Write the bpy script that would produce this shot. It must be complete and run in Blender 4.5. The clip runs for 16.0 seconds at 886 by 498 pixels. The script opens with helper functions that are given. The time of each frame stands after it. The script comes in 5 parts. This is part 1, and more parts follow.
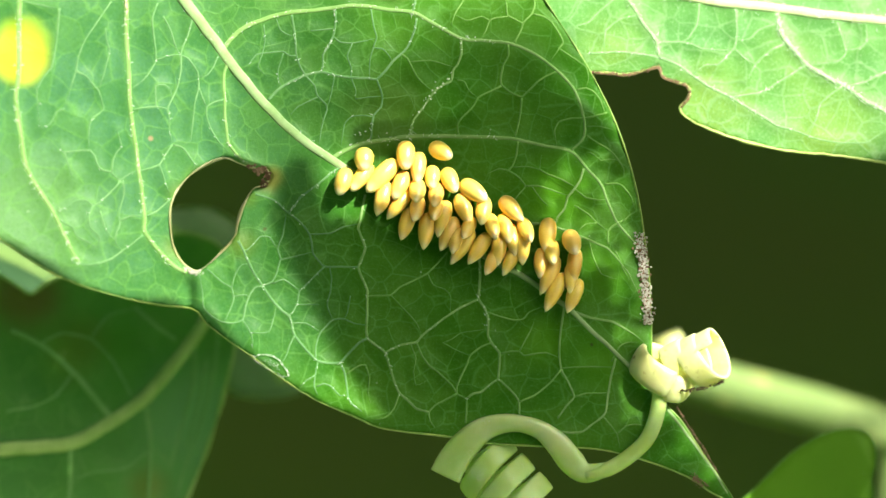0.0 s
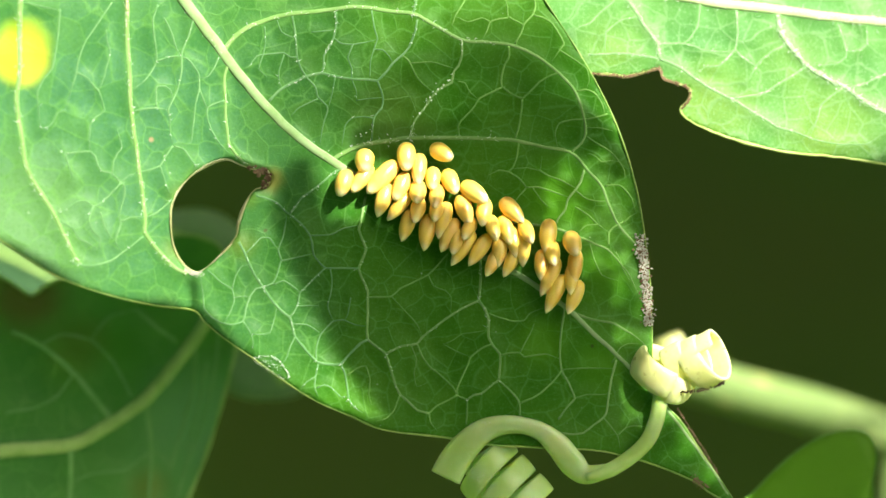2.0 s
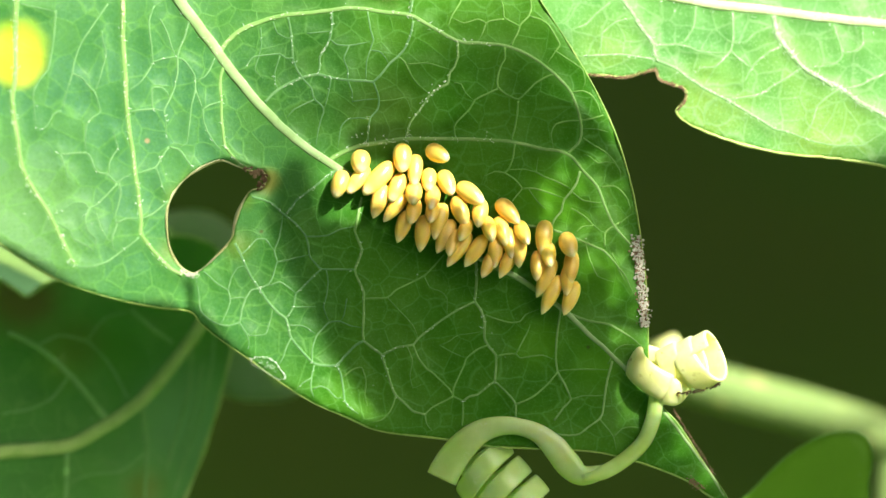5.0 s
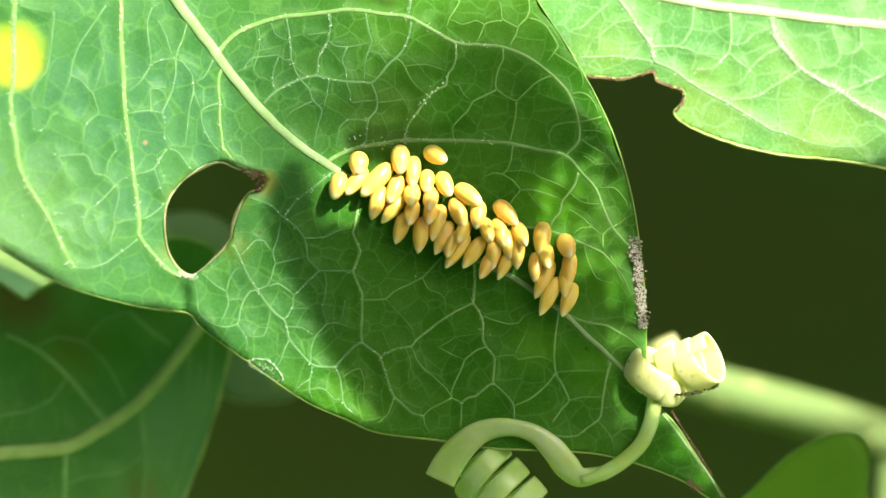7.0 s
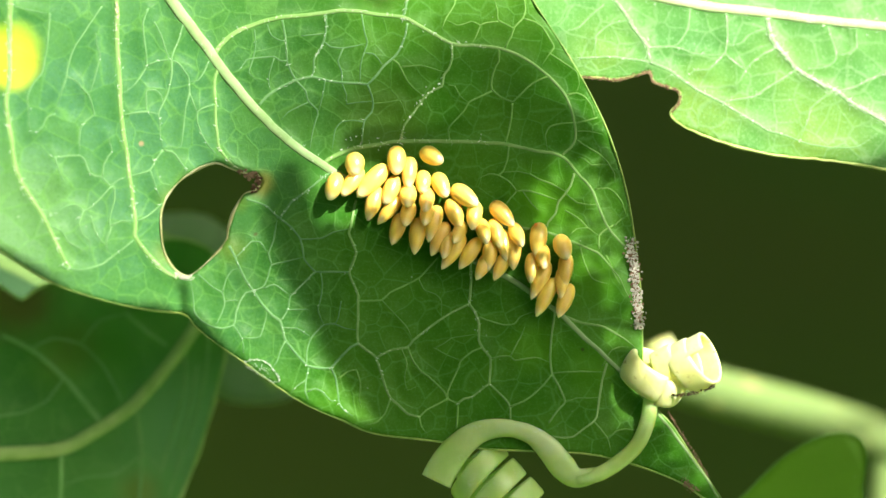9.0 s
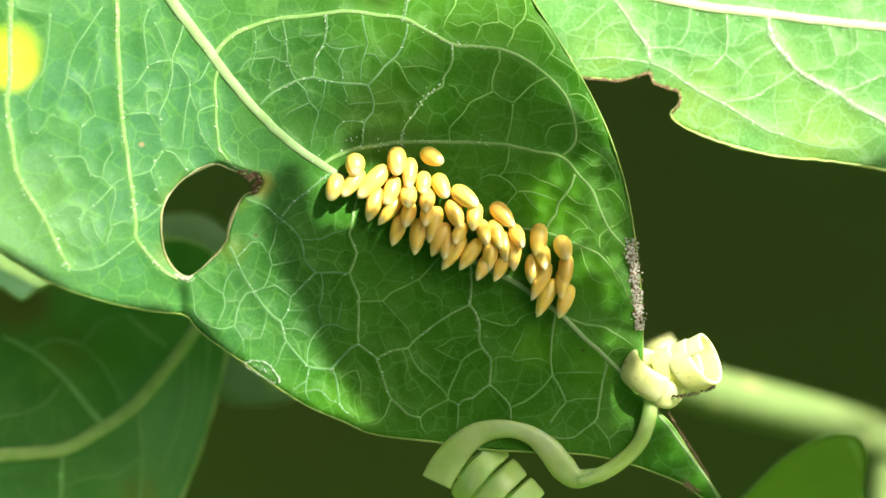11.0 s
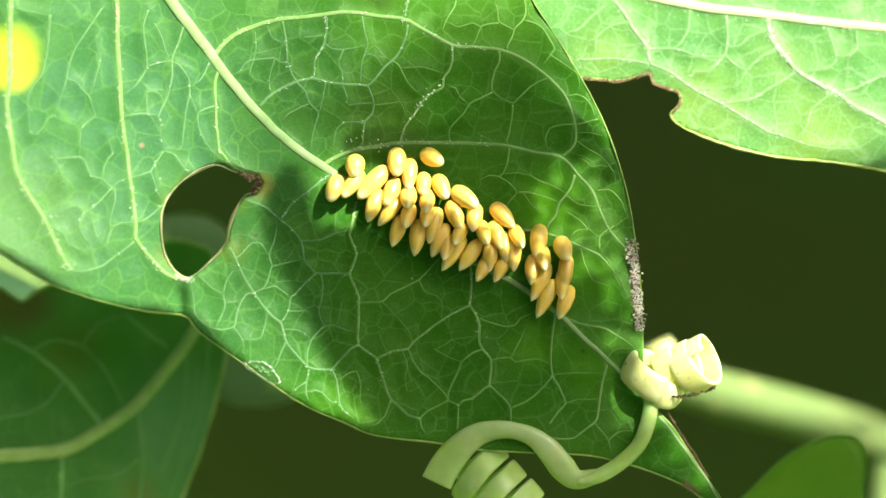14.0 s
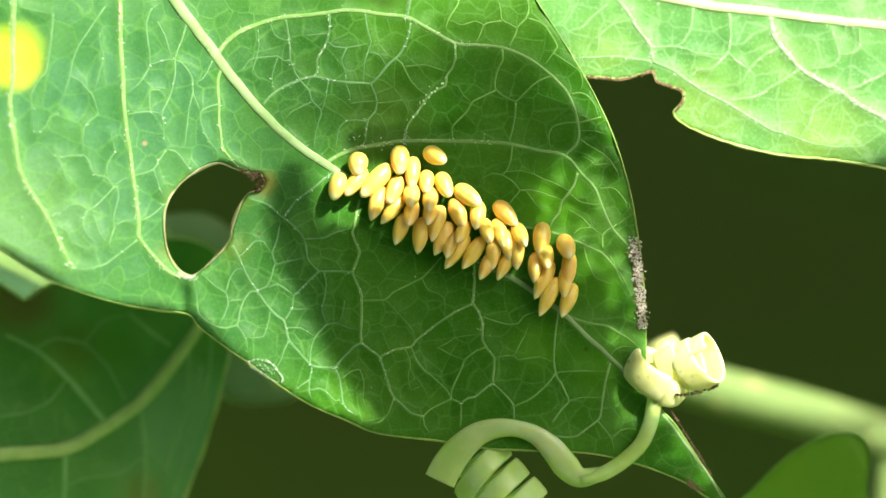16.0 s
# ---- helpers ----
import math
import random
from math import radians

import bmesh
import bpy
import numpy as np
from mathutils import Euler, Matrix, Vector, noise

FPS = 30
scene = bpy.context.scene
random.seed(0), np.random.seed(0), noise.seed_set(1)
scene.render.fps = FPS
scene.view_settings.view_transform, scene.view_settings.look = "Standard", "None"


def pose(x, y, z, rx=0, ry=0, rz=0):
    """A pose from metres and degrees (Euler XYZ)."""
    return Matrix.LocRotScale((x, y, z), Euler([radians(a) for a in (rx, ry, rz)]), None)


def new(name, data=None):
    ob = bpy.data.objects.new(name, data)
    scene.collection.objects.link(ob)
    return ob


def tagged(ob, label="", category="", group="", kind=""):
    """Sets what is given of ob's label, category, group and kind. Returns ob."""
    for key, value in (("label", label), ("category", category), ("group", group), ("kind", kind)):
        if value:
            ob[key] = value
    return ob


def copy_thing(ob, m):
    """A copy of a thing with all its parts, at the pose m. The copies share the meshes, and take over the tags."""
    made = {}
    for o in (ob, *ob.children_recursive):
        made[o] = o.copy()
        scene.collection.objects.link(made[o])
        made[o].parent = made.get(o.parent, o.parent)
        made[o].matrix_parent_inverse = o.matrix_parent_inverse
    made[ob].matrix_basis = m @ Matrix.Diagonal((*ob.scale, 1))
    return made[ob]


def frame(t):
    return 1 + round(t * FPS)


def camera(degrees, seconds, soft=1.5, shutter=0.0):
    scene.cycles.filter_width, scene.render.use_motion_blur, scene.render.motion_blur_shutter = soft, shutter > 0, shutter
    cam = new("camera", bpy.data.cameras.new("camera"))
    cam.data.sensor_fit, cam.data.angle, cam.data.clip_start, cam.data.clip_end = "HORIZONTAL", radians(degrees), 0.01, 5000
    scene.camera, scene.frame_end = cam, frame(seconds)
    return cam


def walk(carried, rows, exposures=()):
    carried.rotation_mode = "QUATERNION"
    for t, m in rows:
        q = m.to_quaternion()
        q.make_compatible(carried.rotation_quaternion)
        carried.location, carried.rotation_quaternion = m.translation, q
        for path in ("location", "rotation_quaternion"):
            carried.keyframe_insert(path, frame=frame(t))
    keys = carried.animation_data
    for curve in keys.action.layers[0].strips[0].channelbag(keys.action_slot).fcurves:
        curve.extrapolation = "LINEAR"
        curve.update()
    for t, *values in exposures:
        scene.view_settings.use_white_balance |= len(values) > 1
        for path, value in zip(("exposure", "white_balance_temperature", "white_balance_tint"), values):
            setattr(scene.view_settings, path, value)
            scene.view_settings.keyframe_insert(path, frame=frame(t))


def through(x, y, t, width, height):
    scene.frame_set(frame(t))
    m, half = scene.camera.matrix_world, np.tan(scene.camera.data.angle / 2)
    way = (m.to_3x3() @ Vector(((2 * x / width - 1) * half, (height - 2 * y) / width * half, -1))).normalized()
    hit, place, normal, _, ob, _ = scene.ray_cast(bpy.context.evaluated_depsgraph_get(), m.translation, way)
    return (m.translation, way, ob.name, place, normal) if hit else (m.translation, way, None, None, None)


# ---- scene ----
# A vine leaf with a cluster of insect eggs, seen close up. Lengths below are in millimetres,
# in the upright plane of the picture (x right, z up, y away), tipped forward as the camera looks down.
MM = 0.001
BASE = pose(0, 0, 0.6, -35, 0, 0)
DISTANCE = 158.8

# ---- camera: held by hand, drifting by fractions of a degree ----
cam = camera(20.0, 16.0)
cam.data.dof.use_dof = True
cam.data.dof.focus_distance = DISTANCE * MM
cam.data.dof.aperture_fstop = 15.0
HELD = [
    # seconds, turn left, turn up, lean
    (0.0, 0.000, 0.000, 0.000),
    (0.5, 0.002, -0.005, 0.022),
    (1.0, 0.002, 0.017, 0.007),
    (1.5, 0.009, 0.021, 0.007),
    (2.0, 0.013, 0.031, 0.021),
    (2.5, 0.009, 0.024, 0.009),
    (3.0, -0.015, 0.047, -0.012),
    (3.5, -0.022, 0.073, -0.009),
    (4.0, -0.043, 0.045, 0.030),
    (6.5, -0.114, 0.090, -0.016),
    (7.0, -0.122, 0.094, -0.009),
    (7.5, -0.107, 0.085, -0.033),
    (8.0, -0.103, 0.085, -0.040),
    (8.5, -0.085, 0.103, -0.023),
    (9.0, -0.208, 0.113, -0.045),
    (11.5, -0.190, 0.133, -0.057),
    (12.0, -0.091, 0.092, -0.023),
    (12.5, -0.171, 0.203, -0.108),
    (13.0, -0.244, 0.147, -0.088),
    (13.5, -0.267, 0.081, -0.037),
    (14.0, -0.200, 0.149, -0.065),
    (14.5, -0.188, 0.154, -0.055),
    (15.0, -0.177, 0.148, -0.079),
    (15.5, -0.105, 0.147, -0.090),
    (16.0, -0.131, 0.106, -0.079),
]
walk(cam, [(t, BASE @ pose(0, -DISTANCE * MM, 0, 90, 0, 0) @ pose(0, 0, 0, up, left, lean)) for t, left, up, lean in HELD],
     [(0.0, 1.37, 6650, 0), (16.0, 1.37, 6650, 0)])

# ---- light: high sun from the upper right, before the leaf, and a clear sky ----
SUN_WAY = Vector((0.50, -0.62, 0.60)).normalized()          # towards the sun, in the picture's space
sun_world = BASE.to_3x3() @ SUN_WAY
sun = new("sun", bpy.data.lights.new("sun", "SUN"))
sun.data.energy, sun.data.angle, sun.data.color = 5.0, radians(0.53), (1.0, 0.95, 0.86)
sun.matrix_world = Matrix.Translation((0, 0, 3)) @ sun_world.to_track_quat("Z", "Y").to_matrix().to_4x4()
world = bpy.data.worlds.new("sky")
scene.world = world
world.use_nodes = True
sky = world.node_tree.nodes.new("ShaderNodeTexSky")
sky.sky_type, sky.sun_disc = "NISHITA", False
sky.air_density, sky.dust_density, sky.ozone_density = 0.5, 6.0, 0.3
sky.sun_elevation = math.asin(sun_world.z)
sky.sun_rotation = math.atan2(sun_world.x, sun_world.y)
world.node_tree.links.new(sky.outputs[0], world.node_tree.nodes["Background"].inputs[0])
world.node_tree.nodes["Background"].inputs[1].default_value = 0.066


# ---- materials ----
class Net:
    """Shorthand for wiring a node material."""

    def __init__(self, name):
        self.mat = bpy.data.materials.new(name)
        self.mat.use_nodes = True
        self.tree = self.mat.node_tree
        self.bsdf = self.tree.nodes["Principled BSDF"]
        self.out = self.tree.nodes["Material Output"]

    def add(self, kind, **sets):
        n = self.tree.nodes.new(kind)
        for k, v in sets.items():
            if k in n.inputs:
                self.put(n.inputs[k], v)
        return n

    def put(self, socket, v):
        if isinstance(v, bpy.types.NodeSocket):
            self.tree.links.new(v, socket)
        elif isinstance(v, tuple) and len(v) == 3 and socket.type == "RGBA":
            socket.default_value = (*v, 1)
        else:
            socket.default_value = v

    def mm(self):
        tc = self.add("ShaderNodeTexCoord")
        m = self.add("ShaderNodeVectorMath")
        m.operation = "MULTIPLY"
        self.put(m.inputs[0], tc.outputs["Object"])
        m.inputs[1].default_value = (1000, 1000, 1000)
        return m.outputs[0]

    def math(self, op, a, b=0.0, clamp=False):
        n = self.add("ShaderNodeMath")
        n.operation, n.use_clamp = op, clamp
        self.put(n.inputs[0], a)
        self.put(n.inputs[1], b)
        return n.outputs[0]

    def vec(self, op, a, b):
        n = self.add("ShaderNodeVectorMath")
        n.operation = op
        self.put(n.inputs[0], a)
        self.put(n.inputs[1], b)
        return n.outputs["Value"] if op in ("DISTANCE", "LENGTH", "DOT_PRODUCT") else n.outputs[0]

    def noise(self, where, scale, detail=3.0, rough=0.55):
        return self.add("ShaderNodeTexNoise", Vector=where, Scale=scale, Detail=detail, Roughness=rough).outputs

    def cells(self, where, scale, feature="DISTANCE_TO_EDGE", out="Distance"):
        n = self.add("ShaderNodeTexVoronoi", Vector=where, Scale=scale)
        n.feature = feature
        return n.outputs[out]

    def ramp(self, v, lo, hi, a=0.0, b=1.0):
        n = self.add("ShaderNodeMapRange")
        n.interpolation_type = "SMOOTHSTEP"
        for i, x in enumerate((v, lo, hi, a, b)):
            self.put(n.inputs[i], x)
        return n.outputs[0]

    def mix(self, f, a, b):
        n = self.add("ShaderNodeMix")
        n.data_type = "RGBA"
        self.put(n.inputs[0], f)
        self.put(n.inputs[6], a)
        self.put(n.inputs[7], b)
        return n.outputs[2]

    def bump(self, height, strength, depth):
        return self.add("ShaderNodeBump", Height=height, Strength=strength, Distance=depth * MM).outputs[0]

    def leafy(self, colour, through, share, rough, gloss, normal=None):
        """A thin leaf: a skin with gloss, and light that comes through it."""
        self.put(self.bsdf.inputs["Base Color"], colour)
        self.put(self.bsdf.inputs["Roughness"], rough)
        self.put(self.bsdf.inputs["Specular IOR Level"], gloss)
        tr = self.add("ShaderNodeBsdfTranslucent", Color=through)
        if normal:
            self.put(self.bsdf.inputs["Normal"], normal)
            self.put(tr.inputs["Normal"], normal)
        mx = self.add("ShaderNodeMixShader")
        self.put(mx.inputs[0], share)
        self.put(mx.inputs[1], self.bsdf.outputs[0])
        self.put(mx.inputs[2], tr.outputs[0])
        self.put(self.out.inputs[0], mx.outputs[0])
        return self.mat


def leaf_material(name, deep, fresh, pale, share=0.3, rough=0.5, gloss=0.4, marks=(), fine=1.0, speck=0.4, tones=()):
    """Leaf skin: mottled green, a fine pale net of veinlets, dust, broad tones under the net and
    coloured marks over it (x, z, radius, soft, colour, amount)."""
    n = Net(name)
    p = n.mm()
    flat = n.vec("MULTIPLY", p, (1.0, 0.0, 1.0))
    wob = n.vec("SCALE", n.vec("SUBTRACT", n.noise(flat, 0.7, 1.5)[1], (0.5, 0.5, 0.5)), (0, 0, 0))
    wob.node.inputs["Scale"].default_value = 0.45
    bent = n.vec("ADD", flat, wob)
    big = n.noise(flat, 0.16, 4.0)[0]
    small = n.noise(flat, 2.3, 4.0, 0.65)[0]
    net = n.ramp(n.cells(bent, 0.60), 0.0, 0.048, 1.0, 0.0)
    finer = n.ramp(n.cells(bent, 1.5), 0.0, 0.07, 1.0, 0.0)
    attr = n.add("ShaderNodeAttribute")
    attr.attribute_name = "vein"
    near = attr.outputs["Fac"]
    col = n.mix(n.ramp(big, 0.3, 0.7), deep, fresh)
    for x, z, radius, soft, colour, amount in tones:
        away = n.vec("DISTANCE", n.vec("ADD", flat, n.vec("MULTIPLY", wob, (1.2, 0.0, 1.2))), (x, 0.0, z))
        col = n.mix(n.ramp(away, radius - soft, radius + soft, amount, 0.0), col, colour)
    col = n.mix(n.math("MULTIPLY", n.ramp(small, 0.35, 0.75), 0.30), col, fresh)
    col = n.mix(n.math("MULTIPLY", finer, 0.14 * fine), col, pale)
    col = n.mix(n.math("MULTIPLY", net, 0.42 * fine), col, pale)
    col = n.mix(n.math("MULTIPLY", near, 0.35), col, pale)
    tint = n.add("ShaderNodeSeparateXYZ", Vector=n.cells(bent, 0.60, "F1", "Color")).outputs[0]
    col = n.mix(n.math("MULTIPLY", n.ramp(tint, 0.45, 1.0), 0.30), col, deep)
    col = n.mix(n.math("MULTIPLY", n.ramp(tint, 0.0, 0.45, 1.0, 0.0), 0.30), col, fresh)
    grain = n.noise(flat, 5.5, 3.0, 0.75)[0]
    col = n.mix(n.math("MULTIPLY", n.ramp(grain, 0.54, 0.66), 0.10 + 0.40 * speck), col, pale)
    col = n.mix(n.math("MULTIPLY", n.ramp(grain, 0.32, 0.48, 1.0, 0.0), 0.5), col, deep)
    specks = n.ramp(n.cells(flat, 1.1, "F1"), 0.03, 0.07, 1.0, 0.0)
    col = n.mix(n.math("MULTIPLY", specks, n.ramp(n.noise(flat, 0.35)[0], 0.5, 0.62)), col, (0.55, 0.62, 0.45))
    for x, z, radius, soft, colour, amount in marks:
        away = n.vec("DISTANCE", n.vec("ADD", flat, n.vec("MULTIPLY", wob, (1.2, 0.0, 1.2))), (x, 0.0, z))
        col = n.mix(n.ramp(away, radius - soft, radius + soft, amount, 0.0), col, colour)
    grit = n.noise(p, 7.0, 3.0, 0.7)[0]
    h = n.math("ADD", n.math("MULTIPLY", net, 0.35), n.math("ADD", n.math("MULTIPLY", finer, 0.18), n.math("ADD", n.math("MULTIPLY", small, 0.45), n.math("MULTIPLY", grit, 0.4))))
    lit = n.mix(0.45, col, (0.32, 0.62, 0.05))
    return n.leafy(col, lit, share, rough, gloss, n.bump(h, 0.28, 0.06))


def plain_material(name, a, b, scale=0.6, rough=0.5, gloss=0.4, soft=0.0, depth=0.03, share=0.0, veil=None):
    """Stalk, tendril, vein: two tones of one colour, with streaks and a faint relief."""
    n = Net(name)
    p = n.mm()
    f = n.noise(p, scale, 5.0, 0.6)[0]
    g = n.noise(p, scale * 9, 3.0)[0]
    col = n.mix(n.ramp(f, 0.32, 0.68), a, b)
    if veil:
        col = n.mix(n.ramp(n.noise(p, scale * 2.2, 5.0, 0.7)[0], 0.60, 0.70), col, veil)
    normal = n.bump(n.math("ADD", f, g), 0.4, depth)
    n.put(n.bsdf.inputs["Subsurface Weight"], soft)
    n.put(n.bsdf.inputs["Subsurface Radius"], (1.0, 0.8, 0.35))
    n.put(n.bsdf.inputs["Subsurface Scale"], 0.8 * MM)
    return n.leafy(col, b, share, rough, gloss, normal)


def egg_material():
    n = Net("egg_shell")
    p = n.add("ShaderNodeTexCoord").outputs["Object"]
    info = n.add("ShaderNodeObjectInfo")
    part_z = n.add("ShaderNodeSeparateXYZ", Vector=p).outputs[2]
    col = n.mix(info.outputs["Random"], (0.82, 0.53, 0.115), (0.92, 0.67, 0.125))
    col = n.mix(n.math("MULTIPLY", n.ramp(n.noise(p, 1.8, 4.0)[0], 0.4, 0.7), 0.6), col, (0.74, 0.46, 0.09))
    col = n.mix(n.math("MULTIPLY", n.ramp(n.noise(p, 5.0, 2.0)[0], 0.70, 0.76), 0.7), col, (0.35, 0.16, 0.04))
    # free end painted paler, standing in for sun on the tip
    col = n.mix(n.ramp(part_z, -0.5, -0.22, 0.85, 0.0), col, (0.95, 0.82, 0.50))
    n.put(n.bsdf.inputs["Base Color"], col)
    n.put(n.bsdf.inputs["Roughness"], 0.28)
    n.put(n.bsdf.inputs["Specular IOR Level"], 0.5)
    n.put(n.bsdf.inputs["Subsurface Weight"], 0.2)
    n.put(n.bsdf.inputs["Subsurface Radius"], (1.0, 0.55, 0.12))
    n.put(n.bsdf.inputs["Subsurface Scale"], 0.35 * MM)
    n.put(n.bsdf.inputs["Normal"], n.bump(n.noise(p, 9.0, 3.0)[0], 0.25, 0.04))
    return n.mat


def earth_material():
    n = Net("shaded_earth")
    tc = n.add("ShaderNodeTexCoord")
    p = tc.outputs["Object"]
    col = n.mix(n.ramp(n.noise(p, 5.0, 5.0)[0], 0.35, 0.65), (0.072, 0.155, 0.018), (0.086, 0.138, 0.020))
    col = n.mix(n.ramp(n.noise(p, 60.0, 4.0)[0], 0.45, 0.7), col, (0.095, 0.14, 0.02))
    col = n.mix(n.math("MULTIPLY", n.ramp(n.noise(p, 1.7, 4.0, 0.6)[0], 0.44, 0.62), 0.4), col, (0.104, 0.120, 0.024))
    n.put(n.bsdf.inputs["Base Color"], col)
    n.put(n.bsdf.inputs["Roughness"], 0.95)
    n.put(n.bsdf.inputs["Specular IOR Level"], 0.05)
    n.put(n.bsdf.inputs["Normal"], n.bump(n.noise(p, 40.0, 6.0)[0], 0.6, 12))
    return n.mat


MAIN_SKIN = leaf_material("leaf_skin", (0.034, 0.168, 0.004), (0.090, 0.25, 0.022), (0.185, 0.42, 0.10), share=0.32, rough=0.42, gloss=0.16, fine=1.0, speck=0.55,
                          # first two tones paint a sheen in, next three shade; then yellowing round the hole
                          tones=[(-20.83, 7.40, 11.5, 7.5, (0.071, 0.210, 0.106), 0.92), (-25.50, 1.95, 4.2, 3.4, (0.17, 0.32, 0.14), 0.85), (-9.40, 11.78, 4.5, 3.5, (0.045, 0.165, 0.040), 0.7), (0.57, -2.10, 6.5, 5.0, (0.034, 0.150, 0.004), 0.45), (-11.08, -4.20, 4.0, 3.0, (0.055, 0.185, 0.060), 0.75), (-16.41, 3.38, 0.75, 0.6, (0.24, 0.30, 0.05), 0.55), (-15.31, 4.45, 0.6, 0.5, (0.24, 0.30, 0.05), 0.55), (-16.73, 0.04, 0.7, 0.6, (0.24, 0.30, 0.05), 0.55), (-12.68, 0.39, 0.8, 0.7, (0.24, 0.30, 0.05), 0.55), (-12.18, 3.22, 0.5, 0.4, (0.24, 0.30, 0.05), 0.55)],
                          # fourth to seventh marks paint lit patches into the shaded right half
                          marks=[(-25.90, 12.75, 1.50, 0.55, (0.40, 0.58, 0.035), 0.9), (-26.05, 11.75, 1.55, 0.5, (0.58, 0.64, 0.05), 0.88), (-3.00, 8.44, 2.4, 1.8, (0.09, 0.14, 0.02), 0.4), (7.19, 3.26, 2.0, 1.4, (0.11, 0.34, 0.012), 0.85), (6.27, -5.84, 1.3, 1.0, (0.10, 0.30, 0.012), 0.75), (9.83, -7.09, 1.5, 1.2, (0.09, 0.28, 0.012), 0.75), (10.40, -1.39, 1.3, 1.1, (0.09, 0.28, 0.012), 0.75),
                                 (-10.85, 4.36, 0.75, 0.5, (0.22, 0.20, 0.04), 0.8), (-18.16, 6.86, 0.16, 0.08, (0.45, 0.30, 0.18), 0.8), (-11.12, 1.24, 0.12, 0.08, (0.08, 0.06, 0.02), 0.8), (9.37, -6.02, 0.10, 0.07, (0.05, 0.04, 0.02), 0.8)])
UPPER_SKIN = leaf_material("sunlit_leaf_skin", (0.074, 0.26, 0.055), (0.140, 0.36, 0.080), (0.32, 0.52, 0.24), share=0.3, rough=0.5, gloss=0.3, fine=1.25, speck=1.3,
                           tones=[(17.28, 9.29, 2.4, 2.0, (0.27, 0.41, 0.055), 0.7), (24.92, 7.48, 2.8, 2.2, (0.26, 0.41, 0.060), 0.7), (10.75, 12.75, 2.0, 1.8, (0.24, 0.40, 0.060), 0.6), (22.44, 12.06, 2.0, 1.8, (0.20, 0.37, 0.06), 0.6)])
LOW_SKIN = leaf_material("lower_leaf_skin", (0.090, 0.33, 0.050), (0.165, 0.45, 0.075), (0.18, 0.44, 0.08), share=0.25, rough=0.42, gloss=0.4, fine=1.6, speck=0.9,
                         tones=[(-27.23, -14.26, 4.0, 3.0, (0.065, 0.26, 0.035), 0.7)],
                         # first and fourth marks paint a sky sheen in; the rest are leaf colour
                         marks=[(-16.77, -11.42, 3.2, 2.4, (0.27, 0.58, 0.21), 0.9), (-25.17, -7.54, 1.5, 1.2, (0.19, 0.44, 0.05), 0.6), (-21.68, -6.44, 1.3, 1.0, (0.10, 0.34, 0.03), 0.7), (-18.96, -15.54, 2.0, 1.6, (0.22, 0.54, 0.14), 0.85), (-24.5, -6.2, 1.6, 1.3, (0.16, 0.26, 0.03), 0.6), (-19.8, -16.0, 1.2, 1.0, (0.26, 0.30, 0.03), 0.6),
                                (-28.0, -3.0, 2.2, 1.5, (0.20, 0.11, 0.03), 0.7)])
OLIVE_SKIN = leaf_material("olive_leaf_skin", (0.13, 0.32, 0.018), (0.16, 0.37, 0.022), (0.16, 0.36, 0.03), share=0.25, rough=0.55, gloss=0.2, fine=0.2)
DULL_SKIN = leaf_material("dull_leaf_skin", (0.050, 0.120, 0.050), (0.070, 0.150, 0.065), (0.09, 0.17, 0.08), share=0.2, rough=0.6, gloss=0.2, fine=0.2)
PALE_SKIN = leaf_material("pale_leaf_skin", (0.22, 0.38, 0.17), (0.30, 0.45, 0.23), (0.34, 0.48, 0.27), share=0.2, rough=0.6, gloss=0.2, fine=0.2)
FAR_SKIN = leaf_material("far_leaf_skin", (0.070, 0.22, 0.020), (0.095, 0.28, 0.028), (0.14, 0.34, 0.05), share=0.36, rough=0.55, gloss=0.15, fine=0.3)
VEIN = plain_material("vein_green", (0.190, 0.350, 0.098), (0.260, 0.420, 0.148), 0.8, 0.8, 0.1)
VEIN_PALE = plain_material("vein_cream", (0.22, 0.42, 0.16), (0.30, 0.49, 0.22), 1.6, 0.7, 0.2)
RIB_CREAM = plain_material("pale_midrib_cream", (0.50, 0.62, 0.30), (0.60, 0.70, 0.38), 1.6, 0.6, 0.3)
RIM_GOLD = plain_material("golden_margin", (0.44, 0.58, 0.15), (0.58, 0.66, 0.24), 0.8, 0.6, 0.3)
LOW_VEIN = plain_material("lower_vein_green", (0.40, 0.62, 0.16), (0.50, 0.70, 0.22), 0.8, 0.5, 0.3)
LOW_FINE = plain_material("lower_veinlet_green", (0.24, 0.52, 0.13), (0.31, 0.58, 0.18), 0.8, 0.6, 0.2)
RIB = plain_material("midrib_cream", (0.25, 0.39, 0.145), (0.335, 0.475, 0.225), 0.8, 0.7, 0.12)
VEINLET = plain_material("veinlet_green", (0.160, 0.335, 0.070), (0.220, 0.405, 0.105), 0.8, 0.8, 0.1)
# darker copy of the vein green, for the sunlit side of the blade
VEIN_SUNLIT = plain_material("vein_sunlit_green", (0.125, 0.275, 0.098), (0.175, 0.330, 0.135), 0.8, 0.8, 0.1)
MARGIN = plain_material("leaf_margin", (0.21, 0.37, 0.07), (0.36, 0.48, 0.11), 0.7, 0.5, 0.4)
DRY = plain_material("dried_edge", (0.74, 0.72, 0.44), (0.44, 0.44, 0.18), 0.5, 0.7, 0.2)
WITHERED = plain_material("withered_brown", (0.13, 0.07, 0.04), (0.34, 0.22, 0.14), 1.4, 0.8, 0.2)
